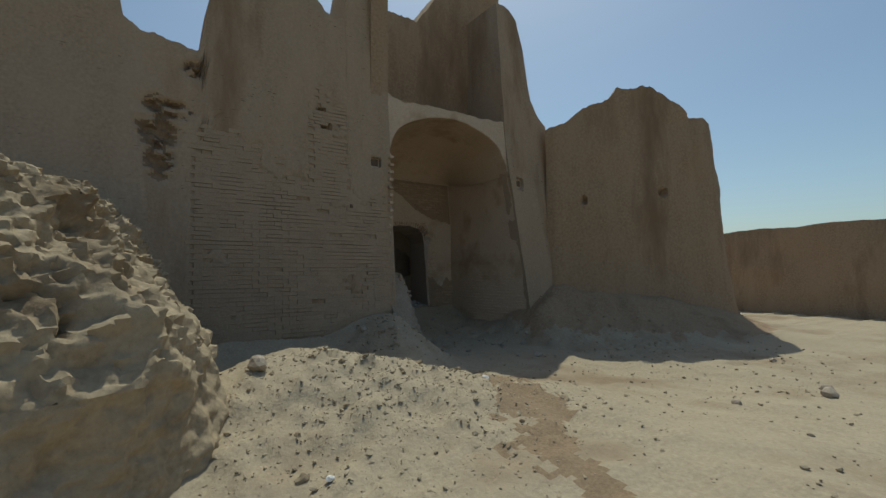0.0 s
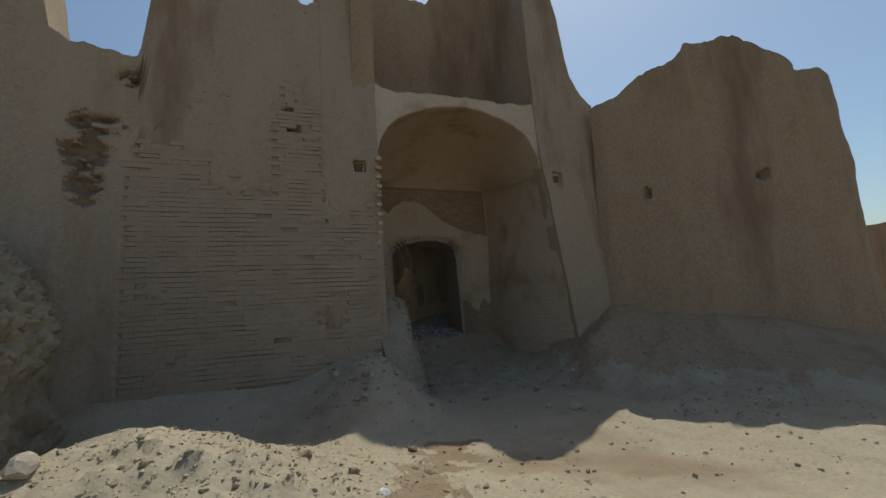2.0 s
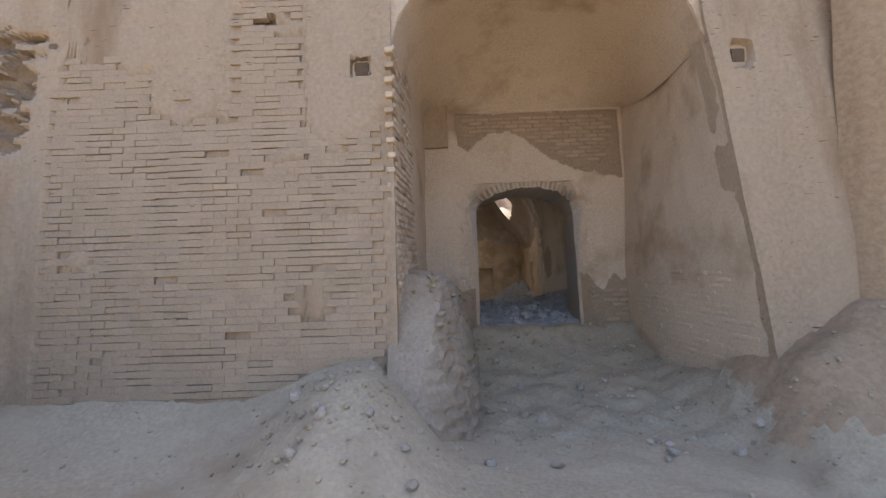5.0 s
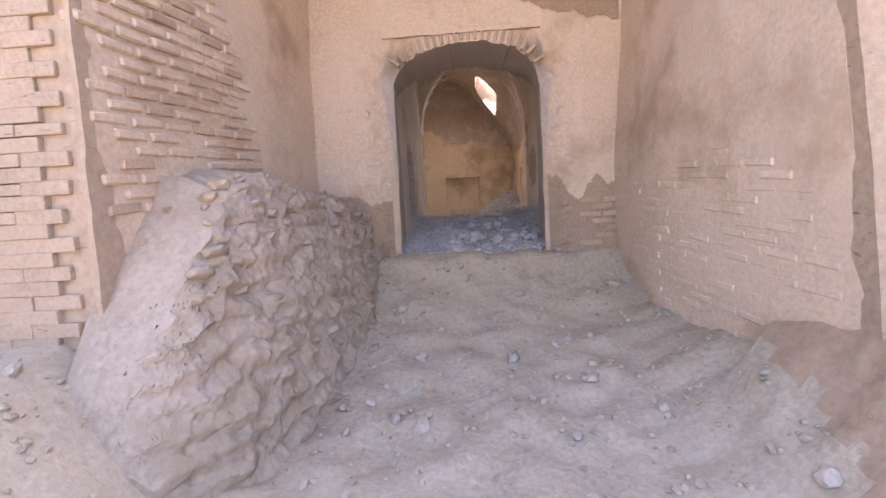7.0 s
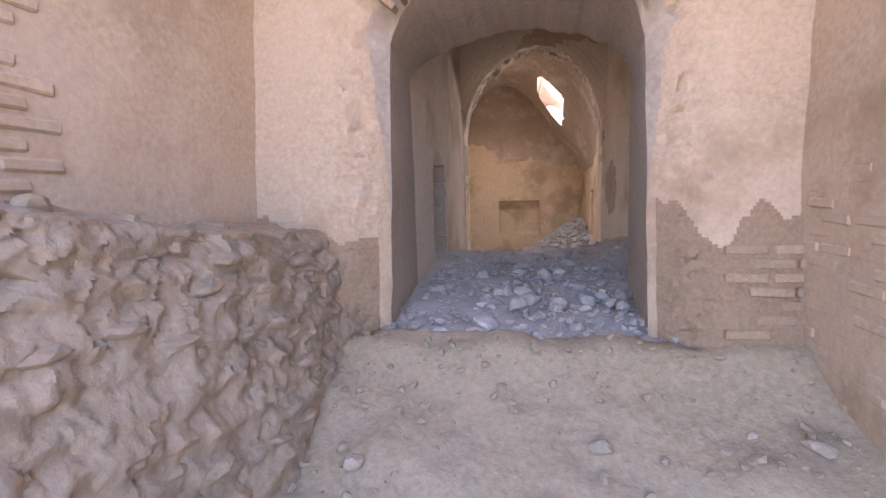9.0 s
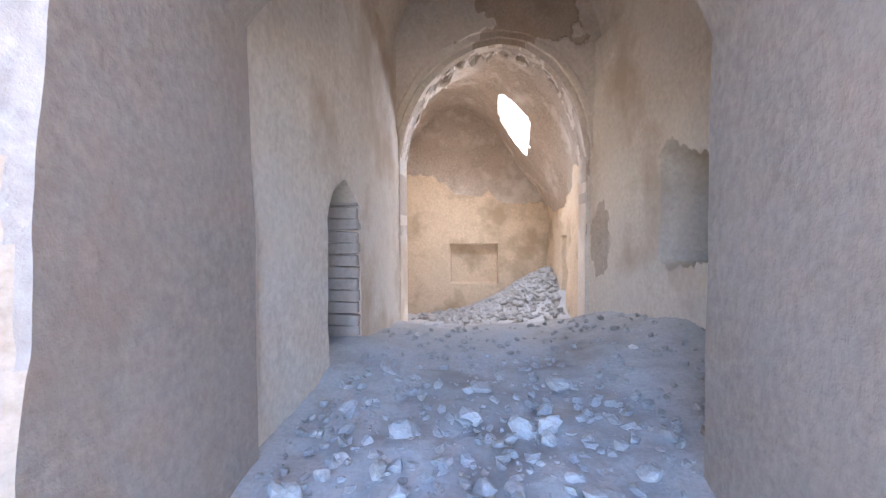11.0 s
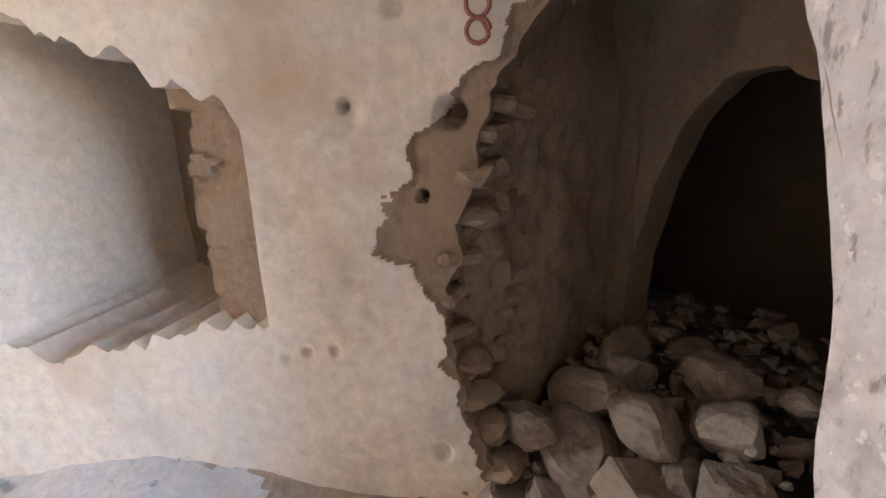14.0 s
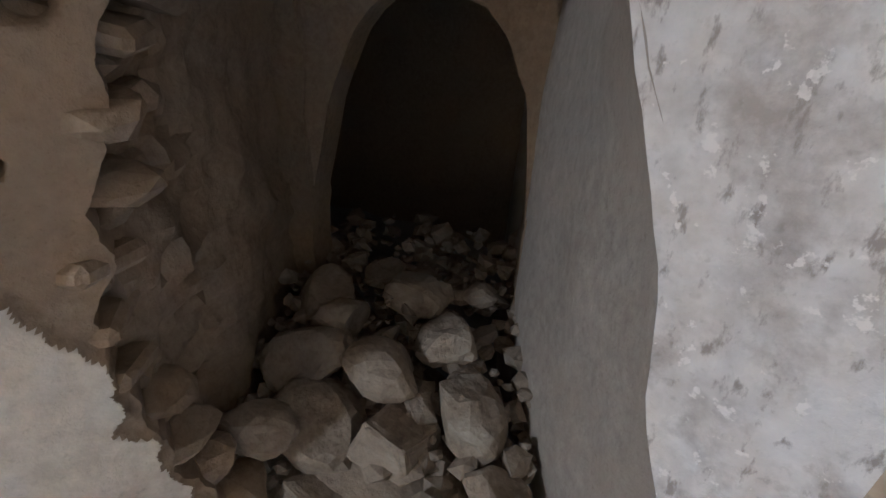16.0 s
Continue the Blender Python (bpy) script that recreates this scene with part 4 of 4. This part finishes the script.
rnd = random.Random(5)
pts = []
while len(pts) < 5200:
    x, y = rnd.gauss(2.6, 1.6), rnd.gauss(4.2, 1.5)
    if 0.9 < x < 5.6 and 0.6 < y < 7.2 and bump_at(x, y, 2.6, 4.1, 1, 2.3, 1.9) > rnd.random() * 0.9:
        r = 0.007 + 0.024 * rnd.random() ** 4
        pts.append((x, y, ground_point(x, y)[2] - r * 0.3, r))
clods("clods", "tan clods and crumbled brick on the sunlit mound", EARTH, pts, 1)
pts = []
for _ in range(1500):
    x, y = rnd.uniform(1.2, 13), rnd.uniform(0.5, 8.2)
    r = 0.008 + 0.03 * rnd.random() ** 4
    pts.append((x, y, ground_point(x, y)[2] + r * 0.25, r))
for _ in range(1300):
    x, y = rnd.uniform(5.7, 8.9), rnd.uniform(8.2, 11.4)
    side = abs(x - 7.2) / 1.6
    if rnd.random() < 0.25 + side or y > 10.8:
        r = 0.008 + 0.032 * rnd.random() ** 3
        pts.append((x, y, ground_point(x, y)[2] + r * 0.3, r))
for _ in range(420):
    x, y = rnd.uniform(8.8, 11.4), rnd.uniform(5.0, 8.2)
    r = 0.01 + 0.04 * rnd.random() ** 3
    pts.append((x, y, ground_point(x, y)[2], r))
for _ in range(220):
    x, y = rnd.gauss(4.7, 0.6), rnd.gauss(7.6, 0.5)
    r = 0.01 + 0.035 * rnd.random() ** 3
    if y < 8.25:
        pts.append((x, y, ground_point(x, y)[2] + r * 0.3, r))
clods("pebbles", "grey tan pebbles scattered over the trodden earth", EARTH, pts, 2)
pts = []
for _ in range(4200):
    x, y = rnd.uniform(6.2, 8.9), rnd.uniform(11.4, 16.4)
    if rnd.random() < lerp_list([(11.4, 1.0), (13.2, 0.9), (14.2, 0.35), (16.4, 0.15)], y):
        r = 0.006 + 0.042 * rnd.random() ** 3
        pts.append((x, y, room_floor_z(x, y) + r * 0.3, r))
for _ in range(2400):
    x, y = rnd.gauss(7.7, 0.8), rnd.gauss(20.4, 0.8)
    if x < 8.6 and y < 21.4:
        r = 0.02 + 0.07 * rnd.random() ** 1.6
        pts.append((x, y, room_floor_z(x, y) + r * 0.35, r))
clods("rubble", "loose grey rubble on the room floor", DUSTY, pts, 3)
pts = []
for _ in range(900):
    a, c = rnd.uniform(-0.25, 1.7), rnd.uniform(-0.46, 0.6)
    x, y, _z = at_passage(a, c, 0)
    r = 0.015 + 0.065 * rnd.random() ** 2
    pts.append((x, y, 0.66 + 0.34 * min(1, max(0, a + 0.1)) + rnd.uniform(-0.12, 0.05), r))
clods("passage_rubble", "small rubble between the fallen blocks", BLOCK, pts, 4)

# single stones that stand out
for k in range(85):
    x, y = rnd.uniform(6.35, 8.1), 11.5 + 2.6 * rnd.random() ** 1.3
    r = 0.04 + 0.07 * rnd.random() ** 2
    put_stone(x, y, room_floor_z(x, y) + r * 0.3, r, rnd, "dusty grey rubble stone on the room floor", group="stones in the doorway", meshes=DUSTY_STONES)
for k in range(48):
    x, y = rnd.choice((rnd.uniform(5.9, 6.5), rnd.uniform(7.6, 8.9), rnd.uniform(6, 8.9))), rnd.uniform(7.6, 11.2)
    r = 0.03 + 0.055 * rnd.random() ** 2
    put_stone(x, y, ground_point(x, y)[2] + r * 0.3, r, rnd, "pale tan stone lying on the porch earth", group="stones in the porch")
for k in range(24):
    x, y = rnd.uniform(1.2, 4.8), rnd.uniform(2.6, 6.0)
    r = 0.03 + 0.045 * rnd.random() ** 2
    put_stone(x, y, ground_point(x, y)[2] + r * 0.1, r, rnd, "sunlit clod of broken mudbrick on the mound", "clod", "clods on the mound", LUMPS, "clod")
for k in range(70):
    y = 8.6 + 2.7 * rnd.random()
    x = 5.25 + 0.36 * rnd.random()
    r = 0.025 + 0.065 * rnd.random() ** 1.6
    h = lerp_list([(8.15, 0.55), (8.5, 1.0), (8.9, 1.42), (9.3, 1.5), (9.6, 1.42), (10.6, 1.25), (11.4, 1.2)], y)
    put_stone(x, y, h + r * 0.35, r, rnd, "broken mudbrick lump on top of the mud bench", "brick lump", "lumps on the bench", LUMPS, "brick_lump")
for k in range(11):
    x, y = rnd.gauss(4.8, 0.5), rnd.uniform(6.9, 8.1)
    r = 0.04 + 0.08 * rnd.random() ** 2
    put_stone(x, y, ground_point(x, y)[2] + r * 0.3, r, rnd, "tan stone fallen at the foot of the wall", group="stones by the wall")
for x, y, r in ((8.4, 2.0, 0.16), (9.0, 2.2, 0.10), (6.6, 2.4, 0.07), (10.5, 3.4, 0.08), (7.6, 6.6, 0.12), (7.3, 6.9, 0.06), (1.62, 4.85, 0.15)):
    put_stone(x, y, ground_point(x, y)[2] + r * 0.25, r, rnd, "flat tan stone lying on the open yard", group="stones in the yard", tilt=0.15)
for x, y in ((1.75, 3.1), (3.9, 3.9), (8.35, 14.4), (6.9, 12.4), (7.9, 12.6), (6.55, 15.3)):
    z = (ground_point(x, y)[2] if y < 11.3 else room_floor_z(x, y)) + 0.015
    put_stone(x, y, z, 0.045, rnd, "small white plaster chip on the ground", "chip", "white chips", CHIPS, "plaster_chip", 0.2)


def block_mesh(seed, size):
    """Fallen flat mudbrick block with broken corners."""
    r = random.Random(seed)
    bm = bmesh.new()
    bmesh.ops.create_cube(bm, size=2)
    for v in bm.verts:
        v.co += Vector((r.uniform(-0.4, 0.25), r.uniform(-0.4, 0.25), r.uniform(-0.2, 0.2)))
    bmesh.ops.bevel(bm, geom=bm.edges[:], offset=0.22, segments=2, profile=0.6, affect="EDGES")
    bmesh.ops.subdivide_edges(bm, edges=bm.edges[:], cuts=2, use_grid_fill=True)
    for v in bm.verts:
        n = 0.07 * fbm(v.co.x * 1.8 + seed, v.co.y * 1.8, v.co.z * 1.8, 4, 0.6)
        v.co = Vector((v.co.x * size[0], v.co.y * size[1], v.co.z * size[2])) * (1 + n)
    me = bpy.data.meshes.new("fallen_block")
    bm.to_mesh(me)
    bm.free()
    me.materials.append(BLOCK)
    return me


BLOCKS = [block_mesh(700 + k, (0.85, 0.72, 0.5)) for k in range(4)] + [blob_mesh("fallen_block", BLOCK, (1.15, 0.95, 0.7), 720 + k, 3, 0.3, chunky=1.0) for k in range(6)]
for me in BLOCKS[4:]:
    me.polygons.foreach_set("use_smooth", [False] * len(me.polygons))
for a, c, z, r, tx, ty, tz in ((0.05, 0.0, 0.72, 0.17, 0.1, -0.2, 0.3), (0.02, -0.3, 0.66, 0.15, -0.2, 0.1, 1.4), (0.0, 0.25, 0.66, 0.15, 0.2, -0.1, 2.3), (-0.2, 0.1, 0.6, 0.14, 0.1, 0.2, 0.8), (-0.15, -0.2, 0.58, 0.12, 0.3, 0.0, 2.0), (0.3, 0.4, 0.92, 0.12, 0.5, 0.1, 0.9), (0.9, 0.4, 1.02, 0.13, 0.2, 0.2, 2.2), (0.6, 0.36, 0.95, 0.15, -0.3, 0.2, 0.6), (0.42, 0.24, 0.86, 0.15, 0.2, -0.3, 0.4), (0.55, 0.06, 1.0, 0.13, 0.35, -0.25, 1.0), (0.42, -0.02, 0.85, 0.14, -0.2, -0.35, 2.1), (0.50, -0.22, 0.92, 0.13, 0.1, -0.4, 0.1), (0.72, -0.12, 1.02, 0.12, 0.3, -0.2, 2.6), (0.75, 0.3, 1.0, 0.12, 0.9, 0.2, 1.2), (0.30, -0.34, 0.85, 0.09, 0.6, -0.3, 0.7), (0.22, 0.10, 0.72, 0.16, 0.0, -0.25, 1.7), (0.18, -0.18, 0.70, 0.14, 0.2, -0.1, 0.5), (0.95, 0.05, 1.04, 0.12, 0.1, 0.1, 0.2), (1.0, -0.22, 1.05, 0.07, 0.3, 0.3, 0.9), (0.15, 0.32, 0.70, 0.13, -0.3, -0.2, 2.9), (1.1, 0.22, 1.02, 0.09, 0.2, 0.1, 1.9)):
    x, y, _z = at_passage(a, c, 0)
    ob = new("fallen_block", rnd.choice(BLOCKS))
    ob.matrix_world = Matrix.LocRotScale((x, y, z), Euler((tx, ty, tz)), (r * 1.05, r * 1.05, r * 1.05))
    tagged(ob, "fallen angular mudbrick block heaped in the passage mouth", "fallen block", "blocks in the passage")


# ---- details on the walls ----
def trim(name, x0, x1, y, z, h, d, mat, parent):
    verts, faces = solid(lambda u, v: (x0 + (x1 - x0) * u, y - d + 0.008 * fbm(u * 9, v, 3, 3), z + h * v + 0.01 * fbm(u * 7, 2, v, 3)), lambda u, v: (x0 + (x1 - x0) * u, y + 0.06, z + h * v), 40, 4)
    return mesh_object(name, verts, faces, mat, parent)


trim("door_ledge", 6.22, 8.02, back_y(3.06), 3.02, 0.05, 0.045, IWAN, porch_back)
trim("cornice", 5.36, 8.96, back_y(4.34), 4.33, 0.04, 0.02, IWAN, porch_back)

# red paint sign on the right wall
cu = bpy.data.curves.new("red_sign", "CURVE")
cu.dimensions, cu.bevel_depth = "3D", 0.006
sp = cu.splines.new("POLY")
loop = [(0.05 * math.cos(a) * (1 if a < 6.2 else 0.8), 0.05 * math.sin(a)) for a in np.linspace(0, 6.28, 14)] + [(0.05 * math.cos(a), 0.1 + 0.05 * math.sin(a)) for a in np.linspace(-1.4, 4.4, 12)]
sp.points.add(len(loop) - 1)
for q, (dy, dz) in zip(sp.points, loop):
    q.co = (right_x(13.53) - 0.006, 13.53 - 0.62 * dy, 2.23 + 0.62 * dz, 1)
cu.materials.append(RED)
tagged(new("red_sign", cu), "small looped sign painted in red on the plaster", "painted sign")


# ---- bricks, last ----
def brick_mesh(seed, mat, size, least=0.86, bevel=0.006):
    r = random.Random(seed)
    bm = bmesh.new()
    bmesh.ops.create_cube(bm, size=1)
    for v in bm.verts:
        v.co = Vector((v.co.x * size[0] * r.uniform(0.5 + least / 2, 1.0), v.co.y * size[1], v.co.z * size[2] * r.uniform(least, 1.0)))
    bmesh.ops.bevel(bm, geom=[e for e in bm.edges if e.calc_length() > 0], offset=bevel, segments=1, affect="EDGES")
    me = bpy.data.meshes.new("brick")
    bm.to_mesh(me)
    bm.free()
    me.materials.append(mat)
    return me


FACE_BRICKS = [brick_mesh(900 + k, BRICK_FACE, (0.27, 0.09, 0.0785), 0.985, 0.0035) for k in range(6)]
BENCH_BRICKS = [blob_mesh("brick", BENCH, (0.12, 0.075, 0.045), 980 + k, 2, 0.5, chunky=1.0) for k in range(6)]
RECESS_BRICKS = [brick_mesh(945 + k, REVEAL, (0.24, 0.1, 0.108), 0.88, 0.008) for k in range(6)]
EVEN_BRICKS = [brick_mesh(952 + k, IWAN, (0.255, 0.1, 0.068), 0.8, 0.012) for k in range(5)]
WORN_BRICKS = [blob_mesh("brick", IWAN, (0.15, 0.06, 0.042), 990 + k, 2, 0.5, chunky=1.0) for k in range(6)]
ROOM_BRICKS = [brick_mesh(930 + k, BRICK, (0.24, 0.1, 0.058)) for k in range(6)]


def lay(parent, meshes, place, u0, u1, z0, z1, keep_one, pitch=0.076, length=0.262, most=300, seed=1, nearest=None, gaps=0.0):
    """Courses of single bricks; place(u, z) gives the matrix; those past the most are joined in one part."""
    r = random.Random(seed)
    rows = []
    k, z = 0, z0
    while z < z1:
        u = u0 - (length / 2 if k % 2 else 0)
        while u < u1:
            if u >= u0 and keep_one(u, z, r):
                rows.append((u, z, r.uniform(-0.005, 0.004), r.choice(meshes), r.gauss(0, 0.012), r.gauss(0, 0.02), r.uniform(0.74, 0.88) if r.random() < gaps * (0.4 + 2.2 * max(0, fbm(u * 0.9, z * 2.5, 31, 3))) else 1.0))
            u += length * r.uniform(0.97, 1.03)
        z += pitch * r.uniform(0.97, 1.03)
        k += 1
    if nearest:
        rows.sort(key=lambda q: abs(q[0] - nearest[0]) + abs(q[1] - nearest[1]))
    rest_v, rest_f = [], []
    for n, (u, z, push, me, tilt, turn, high) in enumerate(rows):
        m = place(u, z) @ Matrix.Translation((0, push, 0)) @ Euler((0, tilt * (0.3 if gaps else 1), turn * (0.3 if gaps else 1))).to_matrix().to_4x4() @ Matrix.Diagonal((1, 1, high, 1))
        if n < most:
            ob = new("brick", me)
            ob.parent = parent
            ob.matrix_world = m
        else:
            base = len(rest_v)
            rest_v += [tuple(m @ v.co) for v in me.vertices]
            rest_f += [tuple(base + i for i in f.vertices) for f in me.polygons]
    if rest_v:
        ob = mesh_object("brick_courses", rest_v, rest_f, meshes[0].materials[0], parent, smooth=False)
        tagged(ob, kind="stuff")


def facade_place(u, z):
    y = face_y(z) + 0.035 * fbm(u * 0.9, z * 0.9, 0.5, 4)
    return Matrix.Translation((u, y + 0.046, z)) @ Euler((-math.atan(0.0864), 0, 0)).to_matrix().to_4x4()


def facade_keep(u, z, r):
    worn = fbm(u * 2.2, z * 3.2, 77, 3)
    return brick_zone(u, z) and r.random() > 0.008 + 0.035 * max(0, worn)


lay(wall_front, FACE_BRICKS, facade_place, 1.35, 5.0, 0.35, 6.2, facade_keep, seed=11, nearest=(4.2, 1.4), gaps=0.32)


def porch_left_place(u, z):
    x = 5.15 + 0.065 * (u - 8.34) + 0.02 * fbm(u * 1.6, z * 1.6, 11, 4)
    return Matrix.Translation((x - 0.038, u + 0.05, z)) @ Euler((0, 0, radians(90 - 3.7))).to_matrix().to_4x4()


lay(porch_left, EVEN_BRICKS + ROOM_BRICKS[:1], porch_left_place, 8.55, 10.35, 1.35, 4.2, lambda u, z, r: r.random() > 0.12 and u < 9.95 + 0.35 * fbm(z * 2, 1, 1, 3) and z > 1.2, pitch=0.084, seed=12)


def porch_right_place(u, z):
    x, y, _z = side_right((u - 8.34) / 3.5, (z + 0.5) / 6.1)
    slope = (side_right((u - 8.24) / 3.5, (z + 0.5) / 6.1)[0] - side_right((u - 8.44) / 3.5, (z + 0.5) / 6.1)[0]) / 0.2
    return Matrix.Translation((x + 0.046, y, z)) @ Euler((0, 0, math.atan2(-1, -slope))).to_matrix().to_4x4()


lay(porch_right, EVEN_BRICKS + WORN_BRICKS[:1], porch_right_place, 8.6, 11.5, 0.05, 1.75, lambda u, z, r: r.random() > 0.12 and z < 1.45 + 0.3 * fbm(u * 1.5, 2, 2, 3), pitch=0.08, seed=13)


def porch_back_place(u, z):
    return Matrix.Translation((u, back_surface(u, z) + 0.04, z)) @ Euler((-math.atan(0.115), 0, 0)).to_matrix().to_4x4()


lay(porch_back, EVEN_BRICKS, lambda u, z: porch_back_place(u, z) @ Matrix.Translation((0, rnd.uniform(0.0, 0.012), 0)), 5.45, 5.76, 0.5, 1.35, lambda u, z, r: r.random() > 0.15 and u > 5.5 + 0.12 * fbm(z * 4, 1, 6, 3), pitch=0.061, length=0.245, seed=14)
lay(porch_back, ROOM_BRICKS, porch_back_place, 8.52, 8.95, 0.4, 1.35, lambda u, z, r: r.random() > 0.2 and z < 1.25 - 0.25 * (u - 8.1), pitch=0.082, seed=15)
lay(porch_back, ROOM_BRICKS, lambda u, z: porch_back_place(u, z) @ Matrix.Translation((0, -0.008, 0)), 6.05, 8.85, 3.4, 4.28, lambda u, z, r: patch_depth(u - 0.13, z - 0.04) > 0 and patch_depth(u + 0.13, z) > 0 and r.random() > 0.05, pitch=0.074, seed=16)
# upright bricks over the doorway
for k in range(22):
    x = 6.34 + 1.66 * k / 21
    slope = (door_top(x + 0.05) - door_top(x - 0.05)) / 0.1
    ob = new("brick", ROOM_BRICKS[k % 6])
    ob.parent = porch_back
    ob.matrix_world = Matrix.Translation((x, back_y(2.9) + 0.035 + rnd.uniform(-0.01, 0.01), door_top(x) + 0.085)) @ Euler((0, radians(90) - math.atan(slope), 0)).to_matrix().to_4x4() @ Matrix.Diagonal((0.6, 1, 0.75, 1))


def recess_place(u, z):
    return Matrix.Translation((u, ALC1 - 0.02, z))


lay(wall_left, RECESS_BRICKS, lambda u, z: recess_place(u, z) @ Matrix.Diagonal((1.95, 1, 1, 1)) @ Euler((0, rnd.uniform(-0.04, 0.04), 0)).to_matrix().to_4x4(), 5.86, 5.875, 0.5, 1.92, lambda u, z, r: True, pitch=0.108, length=0.02, seed=17)
TORN = [blob_mesh("brick", BARE, (0.12, 0.1, 0.05), 960 + k, 2, 0.35, chunky=1.0) for k in range(6)] + [brick_mesh(970 + k, BARE, (0.19, 0.16, 0.06), 0.7, 0.014) for k in range(3)]
lay(wall_right, TORN, lambda u, z: Matrix.Translation((right_x(13.6) + u + 0.03 + rnd.uniform(-0.02, 0.03), torn_y(z) + 0.035 + 0.22 * (u - 0.09) + rnd.uniform(-0.06, 0.03), z)) @ Euler((rnd.uniform(-0.2, 0.2), rnd.uniform(-0.25, 0.25), radians(60) + rnd.uniform(-0.5, 0.5))).to_matrix().to_4x4(), 0.09, 0.36, 0.7, 2.08, lambda u, z, r: r.random() > 0.1, pitch=0.064, length=0.11, seed=19)


def bench_place(u, z):
    h = lerp_list([(8.15, 0.55), (8.5, 1.0), (8.9, 1.42), (9.3, 1.5), (9.6, 1.42), (10.6, 1.25), (11.4, 1.2)], u)
    v = max(0.05, min(0.78, 0.25 + 0.5 * (z / h - 0.25)))
    x, y, zz = bench((u - 7.95) / 3.5, v)
    return Matrix.Translation((x - 0.045, y, z)) @ Euler((rnd.uniform(-0.3, 0.3), rnd.uniform(-0.2, 0.2), radians(90) + rnd.uniform(-0.15, 0.15))).to_matrix().to_4x4()


lay(bench_ob, BENCH_BRICKS, bench_place, 8.3, 11.2, 0.25, 1.35, lambda u, z, r: r.random() < 0.35 and z < lerp_list([(8.3, 0.7), (8.9, 1.35), (11.4, 1.05)], u), pitch=0.09, seed=20)
pit_shade("socket", 4.8, face_y(3.89) + 0.13, 3.89, 0.17, 0.17, wall_front)
pit_shade("socket", 9.09, face_y(3.89) + 0.13, 3.89, 0.17, 0.17, pier)
